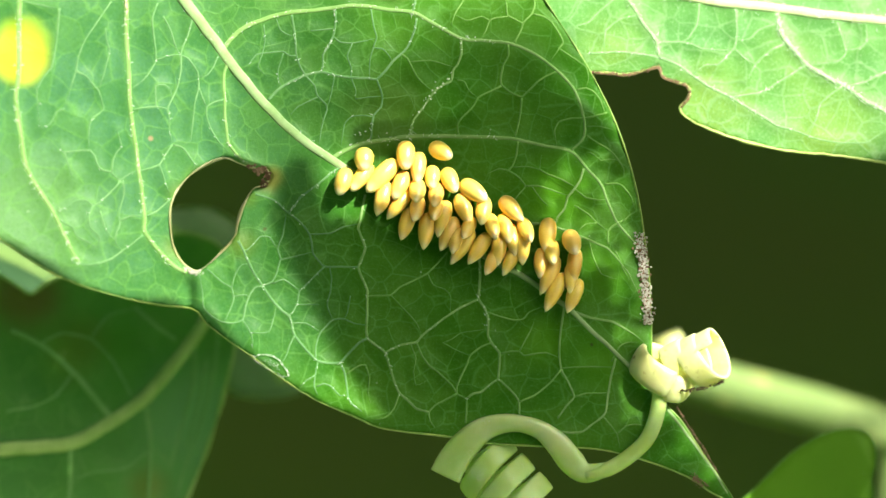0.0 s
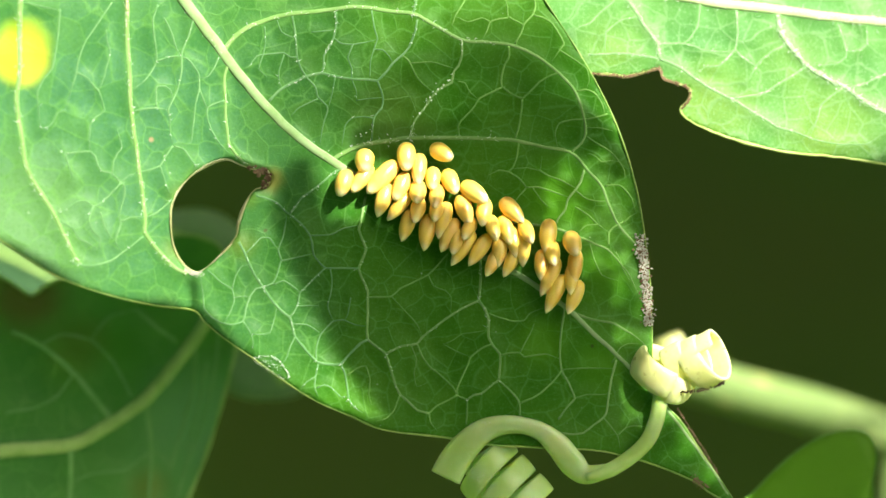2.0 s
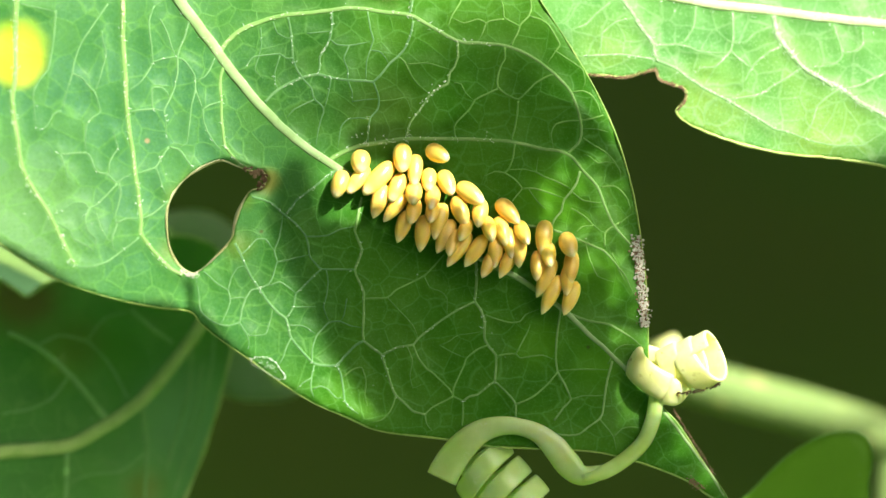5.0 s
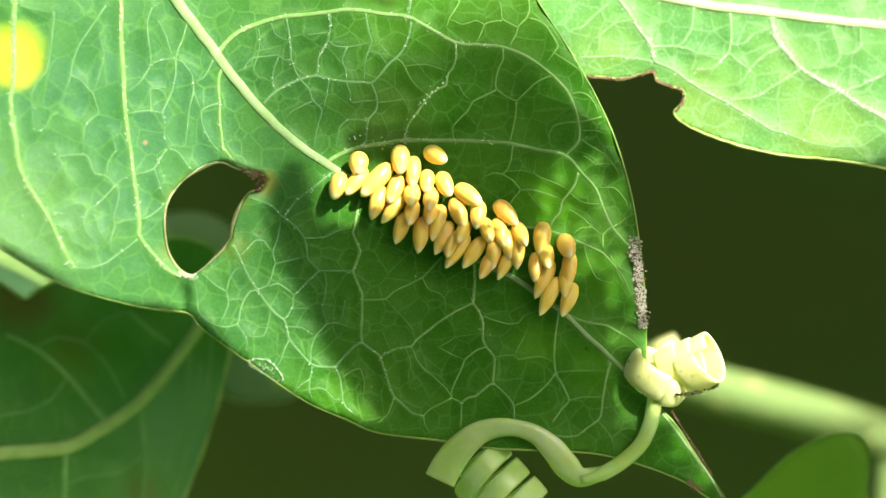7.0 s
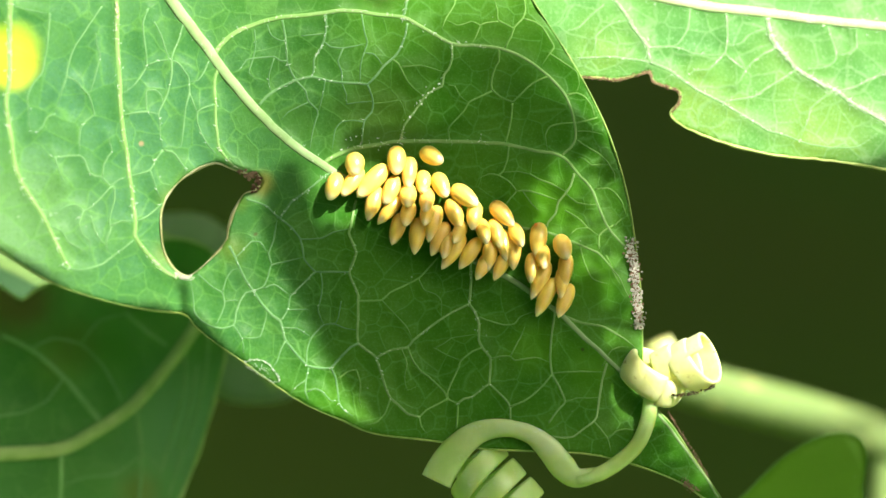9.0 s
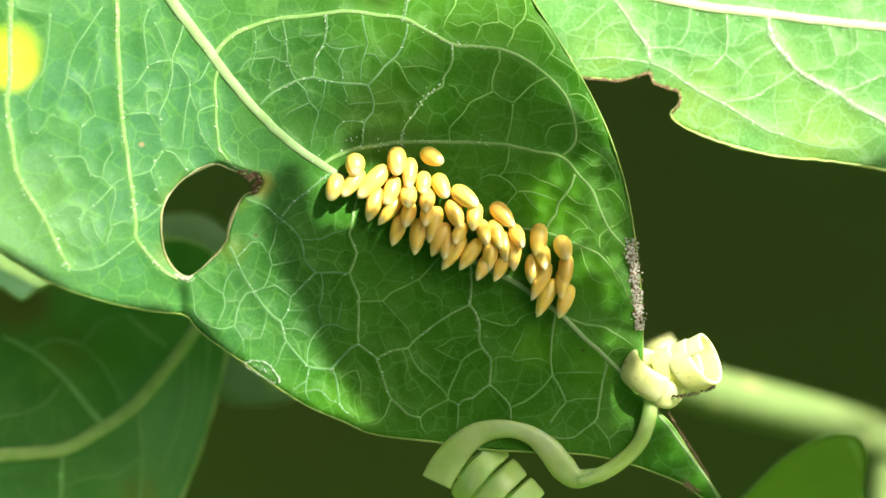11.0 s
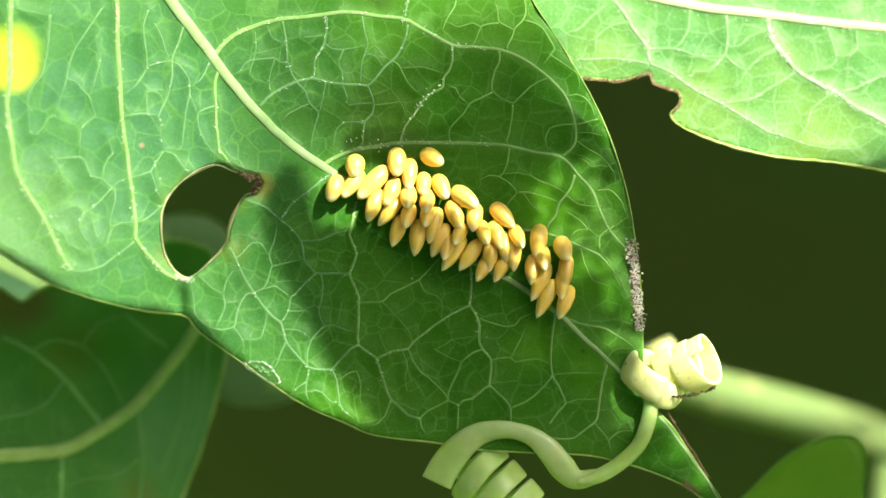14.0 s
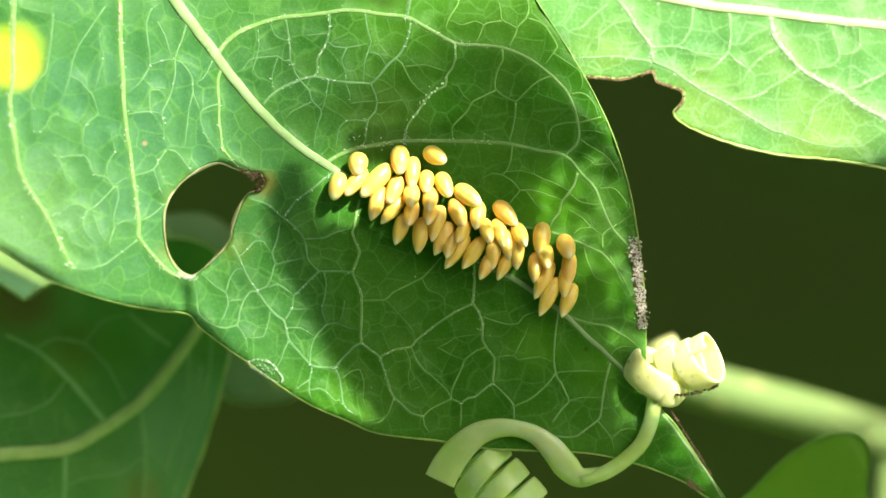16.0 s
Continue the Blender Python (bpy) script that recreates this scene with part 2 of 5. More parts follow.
SCURF = plain_material("dark_scurf", (0.016, 0.012, 0.007), (0.05, 0.034, 0.018), 1.4, 0.9, 0.1)
CRUST = plain_material("pale_crust", (0.74, 0.72, 0.64), (0.44, 0.40, 0.34), 1.6, 0.8, 0.2)
HAIR = plain_material("leaf_hair", (0.80, 0.84, 0.74), (0.85, 0.88, 0.80), 1.0, 0.5, 0.4)
# the whitish veil paints highlights into the tendril's colour
TENDRIL = plain_material("tendril_green", (0.52, 0.72, 0.22), (0.72, 0.86, 0.42), 0.3, 0.22, 0.8, soft=0.7, share=0.3, veil=(0.80, 0.90, 0.64))
COIL = plain_material("tendril_cream", (0.72, 0.73, 0.28), (0.86, 0.85, 0.47), 0.45, 0.45, 0.4, soft=0.3, veil=(0.46, 0.42, 0.13))
STALK = plain_material("stalk_green", (0.165, 0.245, 0.078), (0.205, 0.285, 0.098), 0.2, 0.65, 0.15, soft=0.2, veil=(0.44, 0.46, 0.16))
BARK = plain_material("shrub_bark", (0.10, 0.07, 0.045), (0.19, 0.14, 0.09), 0.05, 0.9, 0.1, depth=2.0)
SHRUB_LEAF = plain_material("shrub_leaf", (0.06, 0.15, 0.018), (0.09, 0.20, 0.025), 0.03, 0.7, 0.1, share=0.35)
EGG = egg_material()
EARTH = earth_material()


# ---- shapes ----
def part(name, verts, faces, material, parent=None, label="", smooth=True, kind=""):
    """One mesh object from millimetres, under a thing or part."""
    me = bpy.data.meshes.new(name)
    me.from_pydata([(x * MM, y * MM, z * MM) for x, y, z in verts], [], faces)
    me.materials.append(material)
    if smooth:
        me.polygons.foreach_set("use_smooth", [True] * len(me.polygons))
    ob = new(name, me)
    ob.parent = parent
    return tagged(ob, label, kind=kind)


def thing(name, label, category, group="", at=(0, 0, 0)):
    ob = new(name)
    ob.empty_display_size = 0.004
    ob.matrix_basis = BASE @ Matrix.Translation(Vector(at) * MM)
    return tagged(ob, label, category, group)


def spline(pts, step, closed=False, soft=1.0):
    """Points of a smooth curve through pts, about step apart. soft: 0 for straight runs between them."""
    p = [Vector(q) for q in pts]
    n = len(p)
    out = []
    for i in range(n if closed else n - 1):
        if closed:
            a, b, c, d = p[i - 1], p[i], p[(i + 1) % n], p[(i + 2) % n]
        else:
            b, c = p[i], p[i + 1]
            a = p[i - 1] if i else b * 2 - c
            d = p[i + 2] if i + 2 < n else c * 2 - b
        k = max(1, round((c - b).length / step))
        for j in range(k):
            t = j / k
            bow = 0.5 * (2 * b + (c - a) * t + (2 * a - 5 * b + 4 * c - d) * t * t + (3 * b - a - 3 * c + d) * t ** 3)
            out.append(b.lerp(c, t).lerp(bow, soft))
    if not closed:
        out.append(p[-1])
    return out


def tube(path, radius, sides=8, broad=None, caps=True, square=1.0):
    """Verts and faces of a tube along 3D points. radius(f): (across, thick) at share f of its length; broad(i): the way across;
    square: 1 for an oval section, less for a flat ribbon with edges."""
    verts, faces, n = [], [], len(path)
    up = Vector((0, 1, 0))
    for i, p in enumerate(path):
        way = (path[min(i + 1, n - 1)] - path[max(i - 1, 0)]).normalized()
        if broad:
            a = broad(i)
        else:
            a = way.cross(up)
        a = (a - way * a.dot(way)).normalized()
        b = way.cross(a).normalized()
        r1, r2 = radius(i / max(1, n - 1))
        for k in range(sides):
            w = 2 * math.pi * k / sides
            c, d = math.cos(w), math.sin(w)
            verts.append(p + a * (r1 * math.copysign(abs(c) ** square, c)) + b * (r2 * math.copysign(abs(d) ** square, d)))
    for i in range(n - 1):
        for k in range(sides):
            u, v = i * sides + k, i * sides + (k + 1) % sides
            faces.append((u, v, v + sides, u + sides))
    if caps:
        faces.append(tuple(range(sides))[::-1])
        faces.append(tuple(range((n - 1) * sides, n * sides)))
    return verts, faces


def inside(pts, loop):
    """Which of the points (n, 2) lie inside the closed loop."""
    x, z = pts[:, 0], pts[:, 1]
    ins = np.zeros(len(pts), bool)
    for (x1, z1), (x2, z2) in zip(loop, loop[1:] + loop[:1]):
        if z1 != z2:
            ins ^= ((z1 > z) != (z2 > z)) & (x < (x2 - x1) * (z - z1) / (z2 - z1) + x1)
    return ins


def nearest(pts, others):
    """The distance from each of pts to the nearest of others."""
    best = np.full(len(pts), 1e9)
    for i in range(0, len(others), 64):
        o = others[i:i + 64]
        best = np.minimum(best, ((pts[:, None, :] - o[None]) ** 2).sum(2).min(1))
    return np.sqrt(best)


def stray(a):
    """How far a vein of that thickness wanders off its line."""
    return 0.05 if a > 0.09 else 0.03


def taper(s, b):
    """Fine veins run out to nothing."""
    return 1.0 if b > 0.05 else min(1.0, 0.25 + 2.5 * (1 - s))


def leaf(name, label, outline, lie, skin, veins, holes=(), grain=0.4, ragged=0.0, rim=0.07, vein_mat=None, vein_first=None,
         rim_mat=None, hole_mat=None, sunlit_mat=None, hairs=0, hair_end=3.5, swell=0.12, at=(0, 0, 0), seed=1, group="leaves of the vine"):
    """A leaf blade of real thickness, filled inside its outline, sagging between its veins, which stand proud of it."""
    rng = random.Random(seed)
    top = thing(name, label, "leaf", group, at)
    edge = [tuple(p) for p in spline(outline, grain, True)]
    if ragged:
        edge = [(x + ragged * (noise.noise((x * 1.7, z * 1.7, seed)) + 0.6 * noise.noise((x * 5, z * 5, seed))),
                 z + ragged * (noise.noise((z * 1.7, x * 1.7, seed + 9)) + 0.6 * noise.noise((z * 5, x * 5, seed + 9)))) for x, z in edge]
    rings = [edge] + [[tuple(p) for p in spline(h, grain * 0.6, True)] for h in holes]
    runs = [([Vector((x + stray(a) * noise.noise((x * 0.9, z * 0.9, 1)), z + stray(a) * noise.noise((x * 0.9, z * 0.9, 7)))) for x, z in spline(p, 0.22, soft=1.0 if a > 0.13 else 0.5)], a, b) for p, a, b in veins]
    marks = np.array([tuple(q) for r, a, b in runs for q in r]) if runs else np.zeros((0, 2))
    strong = np.array([tuple(q) for r, a, b in runs if a > 0.09 for q in r]) if runs else marks
    lo, hi = np.min(edge, 0), np.max(edge, 0)
    gx, gz = np.meshgrid(np.arange(lo[0], hi[0], grain), np.arange(lo[1], hi[1], grain * 0.87))
    gx = gx + (np.arange(len(gz)) % 2)[:, None] * grain / 2
    grid = np.stack([gx.ravel(), gz.ravel()], 1)
    keep = inside(grid, rings[0])
    for r in rings[1:]:
        keep &= ~inside(grid, r)
    grid = grid[keep]
    grid = grid[nearest(grid, np.array([q for r in rings for q in r])) > grain * 0.45]
    pts, bounds = [], []
    for r in rings:
        s = len(pts)
        pts += r
        bounds += [(s + i, s + (i + 1) % len(r)) for i in range(len(r))]
    pts += [tuple(q) for q in grid]
    from mathutils.geometry import delaunay_2d_cdt
    v2, _, tris, _, _, _ = delaunay_2d_cdt([Vector(q) for q in pts], bounds, [], 0, 1e-5)
    flat = np.array([tuple(v) for v in v2])
    mid = np.array([flat[list(t)].mean(0) for t in tris])
    ok = inside(mid, rings[0])
    for r in rings[1:]:
        ok &= ~inside(mid, r)
    tris = [t for t, k in zip(tris, ok) if k]
    gap = nearest(flat, marks) if len(marks) else np.full(len(flat), 9.0)
    verts = [(x, lie(x, z) + swell * (1 - math.exp(-(g / 0.45) ** 2)) + 0.10 * noise.noise((x * 0.5, z * 0.5, seed * 3.7)), z) for (x, z), g in zip(flat, gap)]
    faces = []
    for a, b, c in tris:
        (ax, az), (bx, bz), (cx, cz) = flat[a], flat[b], flat[c]
        faces.append((a, b, c) if (bx - ax) * (cz - az) - (bz - az) * (cx - ax) > 0 else (a, c, b))
    blade = part("blade", verts, faces, skin, top)
    at_vein = blade.data.attributes.new("vein", "FLOAT", "POINT")
    near = nearest(flat, strong) if len(strong) else gap
    at_vein.data.foreach_set("value", np.exp(-(near / 0.30) ** 2).astype(np.float32))
    solid = blade.modifiers.new("thickness", "SOLIDIFY")
    solid.thickness, solid.offset = 0.22 * MM, -1
    for i, (run, a, b) in enumerate(runs):
        path = [Vector((x, lie(x, z) + 0.10 * noise.noise((x * 0.5, z * 0.5, seed * 3.7)) - 0.005, z)) for x, z in run]
        v, f = tube(path, lambda s: ((a + (b - a) * s) * (0.95 if a > 0.09 else 1.0) * taper(s, b), (a + (b - a) * s) * (0.30 if a > 0.25 else 0.22 if a > 0.09 else 0.16) * taper(s, b)), 8)
        mid = run[len(run) // 2]
        small = VEIN if a > 0.065 else VEINLET
        # fine veins lying in sun take the darker copy, evening out the light
        if sunlit_mat and a < 0.1 and mid.x < -5.4 + 0.6 * max(0.0, mid.y - 6):
            small = sunlit_mat
        part("midrib" if i == 0 else "vein", v, f, (vein_first if i == 0 and vein_first else vein_mat) or small, top)
    for i, r in enumerate(rings):
        if i and len(r) < 12:
            continue
        path = [Vector((x, lie(x, z) + swell * 0.8, z)) for x, z in r + r[:1]]
        w = rim if i == 0 else rim * 1.3
        v, f = tube(path, lambda s: (w * (0.8 + (0.7 if i == 0 else 1.1) * noise.noise((s * (40 if i == 0 else 11), i, seed))), 0.09), 6)
        part("margin" if i == 0 else "hole_edge", v, f, (hole_mat if i and hole_mat else rim_mat) or MARGIN, top)
    if hairs:
        v, f = [], []
        for _ in range(hairs):
            run, a, b = rng.choice([q for q in runs if q[1] > 0.055 or rng.random() < 0.15] + [q for q in runs if q[1] > 0.13] * 5)
            x, z = rng.choice(run)
            if x > hair_end or a < 0.07 and (x > hair_end - 7.5 or rng.random() < 0.6):
                continue
            x, z = x + rng.gauss(0, a * 0.7), z + rng.gauss(0, a * 0.7)
            y = lie(x, z) - 0.05
            w, r = Vector((rng.gauss(0, 1), -0.8, rng.gauss(0, 1))).normalized() * rng.uniform(0.10, 0.32), rng.uniform(0.009, 0.020)
            s = len(v)
            v += [(x - r, y, z - r), (x + r, y, z - r), (x, y, z + r), (x + w.x, y + w.y, z + w.z)]
            f += [(s, s + 1, s + 3), (s + 1, s + 2, s + 3), (s + 2, s, s + 3)]
        part("hairs", v, f, HAIR, top, "short white hairs on the veins", kind="stuff")
    return top


def crust(parent, name, where, spread, count, size, label, lie, seed, material=None):
    """Small uneven flakes stuck to a leaf, in a band along a line."""
    rng = random.Random(seed)
    line = spline(where, 0.1)
    v, f = [], []
    for _ in range(count):
        p = rng.choice(line)
        x, z = p.x + rng.gauss(0, spread), p.y + rng.gauss(0, spread)
        r, y = size * rng.uniform(0.4, 1.3), lie(x, z) - 0.02
        s, k = len(v), 6
        turn = rng.uniform(0, 6)
        ring = [(r * rng.uniform(0.6, 1.3) * math.cos(turn + i * 2 * math.pi / k), r * rng.uniform(0.6, 1.3) * math.sin(turn + i * 2 * math.pi / k)) for i in range(k)]
        v += [(x + a, y + 0.05, z + b) for a, b in ring] + [(x + a * 0.6, y - r * 0.35, z + b * 0.6) for a, b in ring]
        f += [(s + i, s + (i + 1) % k, s + k + (i + 1) % k, s + k + i) for i in range(k)] + [tuple(range(s + k, s + 2 * k))]
    return part(name, v, f, material or CRUST, parent, label, smooth=False, kind="stuff")


# ---- ground, and unseen shrubs added to shade it ----
g = 3000.0
me = bpy.data.meshes.new("ground")
me.from_pydata([(-g, -g, 0), (g, -g, 0), (g, g, 0), (-g, g, 0)], [], [(0, 1, 2, 3)])
me.materials.append(EARTH)
tagged(new("ground", me), "dark shaded earth with moss and leaf litter", "ground", kind="structure")


def shrub(x, y, seed):
    rng = random.Random(seed)
    top = tagged(new("shrub"), "unseen dense dark green shrub, added to shade ground and screen sky", "shrub", "shrubs round the vine")
    top.matrix_basis = pose(x, y, 0)
    stem = [Vector((0, 0, -20)), Vector((20, 10, 400)), Vector((-30, -10, 900)), Vector((-60, -20, 1500))]
    v, f = tube(spline(stem, 60), lambda s: (32 - 20 * s, 32 - 20 * s), 10)
    part("trunk", v, f, BARK, top)
    cv, cf = [], []
    for i in range(16):
        w = i * 2.4
        a = Vector((-30, -10, 750 + 45 * i))
        reach = rng.uniform(350, 720) * (1 - 0.25 * abs(i - 7) / 8)
        b = a + Vector((math.cos(w) * reach, math.sin(w) * reach, rng.uniform(60, 260)))
        m = (a + b) / 2 + Vector((0, 0, 60))
        limb = spline([a, m, b], 50)
        v, f = tube(limb, lambda s: (12 - 9 * s, 12 - 9 * s), 6)
        part("limb", v, f, BARK, top)
        for _ in range(210):
            p = limb[int(len(limb) * rng.uniform(0.2, 0.999))] + Vector((rng.gauss(0, 75), rng.gauss(0, 75), rng.gauss(0, 60)))
            d = Vector((rng.gauss(0, 1), rng.gauss(0, 1), rng.gauss(-0.2, 0.5))).normalized()
            e = d.cross(Vector((rng.gauss(0, 0.4), rng.gauss(0, 0.4), 1))).normalized()
            long, wide = rng.uniform(60, 110), rng.uniform(18, 30)
            s = len(cv)
            up = d.cross(e)
            cv += [p, p + d * long * 0.35 + e * wide, p + d * long * 0.4 + up * 8, p + d * long * 0.35 - e * wide, p + d * long]
            cf += [(s, s + 1, s + 2), (s, s + 2, s + 3), (s + 1, s + 4, s + 2), (s + 2, s + 4, s + 3)]
    part("crown", cv, cf, SHRUB_LEAF, top, kind="stuff")
    return top


first = shrub(0.80, 0.74, 3)
# more unseen shrubs, added to shade the ground, block sky and bounce green light
for x, y, turn, size in ((0.50, 1.35, 40, 1.0), (0.60, 0.58, 160, 0.9), (-0.35, 2.1, 110, 1.2), (-1.25, -0.45, 200, 1.5), (-0.45, -1.55, 290, 1.7), (-1.2, 0.8, 330, 1.3), (0.75, -1.75, 75, 1.6)):
    copy_thing(first, pose(x, y, 0, 0, 0, turn) @ Matrix.Scale(size, 4))


# ---- the leaf with the eggs ----
def lie_main(x, z):
    return (0.10 * x - 0.003 * x * x if x < 0 else 0.002 * x * x) + 0.08 * z - 0.002 * z * z + 0.45 * math.exp(-((x + 15.9) / 0.4) ** 2) * min(1.0, max(0.0, -1.4 - z))


MAIN_EDGE = [(-40.76, 16.96), (-27.26, 24.37), (-13.61, 24.85), (0.57, 21.57), (5.24, 17.63), (6.61, 15.65), (8.47, 12.78), (10.09, 9.91), (11.34, 7.03), (12.22, 3.98), (12.75, 0.93), (13.08, -2.11), (13.17, -4.61), (13.22, -7.09), (13.81, -9.40), (14.97, -10.81), (16.38, -12.93), (18.23, -15.71), (16.95, -15.35), (15.47, -14.37), (12.63, -13.27), (9.79, -12.59), (5.88, -12.37), (3.05, -12.22), (0.21, -11.77), (-3.68, -11.25), (-5.79, -10.39), (-7.90, -9.46), (-10.01, -8.14), (-11.76, -6.83), (-13.51, -5.59), (-14.83, -4.53), (-15.55, -3.76), (-17.66, -3.47), (-19.71, -3.04), (-22.09, -2.33), (-23.78, -1.63), (-25.46, -0.59), (-27.14, 0.59), (-31.11, 3.48), (-35.66, 6.52), (-40.10, 10.87)]
HOLE = [(-13.76, 5.69), (-12.71, 5.35), (-11.83, 5.07), (-11.13, 5.00), (-10.92, 4.47), (-11.20, 4.01), (-11.90, 3.75), (-12.52, 2.69), (-12.86, 1.63), (-13.03, 0.74), (-13.90, -0.25), (-14.93, -1.20), (-15.44, -1.37), (-16.14, -0.95), (-16.73, 0.04), (-16.98, 1.44), (-16.93, 2.85), (-16.42, 3.91), (-15.32, 4.98)]
MAIN_VEINS = []


def vein(wide, narrow, *line):
    """A vein of the egg leaf through these places, half as wide as said at its start and its end."""
    MAIN_VEINS.append((list(line), wide, narrow))


# midrib and the veins that leave it
vein(0.39, 0.06, (-17.44, 17.33), (-16.22, 15.59), (-14.59, 13.42), (-13.26, 11.56), (-11.68, 9.62), (-9.92, 7.78), (-8.33, 6.51), (-6.55, 5.31), (-4.42, 3.96), (-1.21, 1.82), (2.36, -0.32), (4.57, -1.46), (6.28, -2.53), (8.06, -3.89), (9.84, -5.60), (11.61, -7.27), (13.03, -8.86), (14.79, -10.92), (16.55, -13.28), (17.88, -15.29))
vein(0.15, 0.08, (-13.82, 12.44), (-13.26, 13.23), (-12.21, 14.06), (-10.11, 14.80), (-7.99, 15.08), (-5.50, 15.40), (-3.37, 15.14), (-1.94, 15.02), (-0.86, 14.45), (1.11, 13.38), (2.73, 13.24), (4.34, 13.02), (5.78, 12.42), (7.21, 11.34), (8.47, 9.90), (9.00, 7.39), (8.10, 6.20))
vein(0.15, 0.07, (-7.12, 5.59), (-6.41, 6.09), (-5.14, 6.64), (-3.36, 6.93), (-2.11, 7.12), (0.93, 7.13), (4.34, 6.99), (6.31, 6.56), (8.10, 6.20), (9.17, 5.05), (10.07, 3.98), (10.95, 1.83), (12.20, 0.39))
vein(0.11, 0.05, (2.72, 2.18), (4.50, 1.75), (5.94, 1.57), (7.19, 1.39), (8.80, 0.75), (10.41, 0.04), (11.65, -1.39), (12.36, -2.82))
vein(0.09, 0.05, (8.06, -3.89), (9.31, -4.35), (10.74, -4.60), (11.99, -5.31), (12.87, -6.10))
vein(0.10, 0.08, (-13.47, 11.80), (-13.71, 11.02), (-13.74, 9.95), (-13.59, 7.82), (-13.41, 6.58), (-12.54, 5.52), (-11.77, 5.17))
vein(0.155, 0.12, (-19.77, 16.92), (-19.70, 13.40), (-19.55, 10.93), (-19.47, 8.82), (-19.18, 6.71), (-18.93, 4.95), (-18.68, 3.20), (-18.53, 1.79), (-18.45, 0.91), (-17.00, -0.84), (-15.96, -1.48))
vein(0.18, 0.11, (-26.06, 16.41), (-26.15, 13.44), (-26.14, 10.83), (-26.30, 9.08), (-25.95, 6.99), (-25.59, 4.90), (-24.16, 2.47), (-23.48, 1.08), (-22.79, -0.31), (-22.45, -0.84))
# the net between them
vein(0.05, 0.04, (-20.63, 15.41), (-21.48, 14.09), (-22.15, 13.03), (-22.42, 12.42), (-22.66, 11.61), (-22.72, 11.01), (-23.09, 9.85), (-23.28, 8.97), (-23.38, 8.69))
vein(0.05, 0.04, (-22.72, 11.01), (-22.14, 10.74), (-21.70, 10.22), (-21.39, 9.88), (-21.19, 9.18), (-21.05, 8.65), (-21.62, 8.22), (-21.89, 7.76), (-21.95, 6.88), (-21.88, 6.11))
vein(0.05, 0.04, (-23.72, 14.92), (-23.85, 13.52), (-23.98, 12.29), (-24.17, 11.23), (-24.67, 10.63), (-25.04, 9.82), (-25.00, 8.95), (-24.96, 8.25), (-24.89, 7.48))
vein(0.04, 0.04, (-23.38, 8.69), (-23.89, 8.44), (-24.15, 7.84), (-24.49, 7.56), (-24.89, 7.48))
vein(0.04, 0.04, (-25.87, 15.29), (-24.86, 15.07), (-23.72, 14.85))
vein(0.035, 0.035, (-20.97, 13.75), (-20.93, 13.05), (-20.72, 12.35), (-20.96, 11.29), (-21.19, 10.41), (-21.39, 9.88))
vein(0.055, 0.05, (-17.82, 15.33), (-18.13, 14.34), (-18.05, 13.45), (-17.95, 12.57), (-17.91, 11.80), (-18.22, 11.16), (-18.66, 10.51), (-19.24, 10.08), (-19.45, 9.87))
vein(0.05, 0.05, (-17.91, 11.80), (-17.19, 12.06), (-16.46, 12.17))
vein(0.06, 0.05, (-15.53, 14.67), (-15.74, 14.20), (-15.98, 13.31), (-16.26, 12.67), (-16.39, 12.17), (-16.39, 11.18), (-16.59, 10.12), (-16.90, 9.41), (-17.18, 8.77), (-17.07, 8.17), (-17.06, 7.28), (-16.89, 6.51))
vein(0.045, 0.045, (-17.47, 14.53), (-17.02, 13.65), (-16.74, 12.77), (-16.46, 12.17))
vein(0.055, 0.05, (-19.41, 8.64), (-18.72, 8.78), (-17.86, 8.87), (-17.18, 8.77))
vein(0.04, 0.04, (-17.90, 8.87), (-17.91, 10.17), (-17.35, 10.25), (-17.01, 9.94), (-16.90, 9.41))
vein(0.05, 0.045, (-16.39, 12.10), (-15.98, 11.97), (-15.63, 11.55), (-15.32, 11.02), (-15.28, 10.13), (-15.52, 9.07), (-15.62, 8.18), (-15.68, 7.47), (-15.78, 6.77), (-16.30, 6.51))
vein(0.045, 0.045, (-14.10, 12.10), (-14.41, 11.39), (-14.76, 10.85), (-15.28, 10.77))
vein(0.05, 0.045, (-13.75, 9.37), (-14.41, 9.15), (-14.79, 8.90), (-14.78, 8.19), (-14.50, 7.48), (-14.05, 6.78), (-13.45, 6.08))
vein(0.04, 0.04, (-15.28, 10.13), (-15.03, 9.43), (-14.79, 8.90))
vein(0.06, 0.055, (-16.89, 6.51), (-17.33, 5.87), (-17.67, 5.23), (-18.29, 4.98), (-19.11, 4.80))
vein(0.06, 0.055, (-16.89, 6.51), (-16.37, 6.41), (-16.13, 6.23), (-15.78, 5.70), (-15.36, 5.18))
vein(0.045, 0.045, (-17.67, 5.23), (-17.39, 4.46), (-17.04, 3.51))
vein(0.055, 0.05, (-21.88, 6.11), (-21.60, 5.84), (-21.36, 5.14), (-21.09, 4.86), (-20.58, 4.79), (-20.06, 4.27), (-19.55, 4.62), (-19.11, 4.80))
vein(0.04, 0.04, (-20.51, 4.79), (-20.48, 5.49), (-20.25, 6.02), (-19.98, 6.38), (-20.15, 7.08), (-20.25, 7.43))
vein(0.04, 0.04, (-21.88, 6.11), (-22.62, 6.07), (-23.40, 5.99), (-23.67, 6.24))
vein(0.04, 0.03, (-23.40, 5.99), (-23.12, 5.12), (-22.91, 4.42))
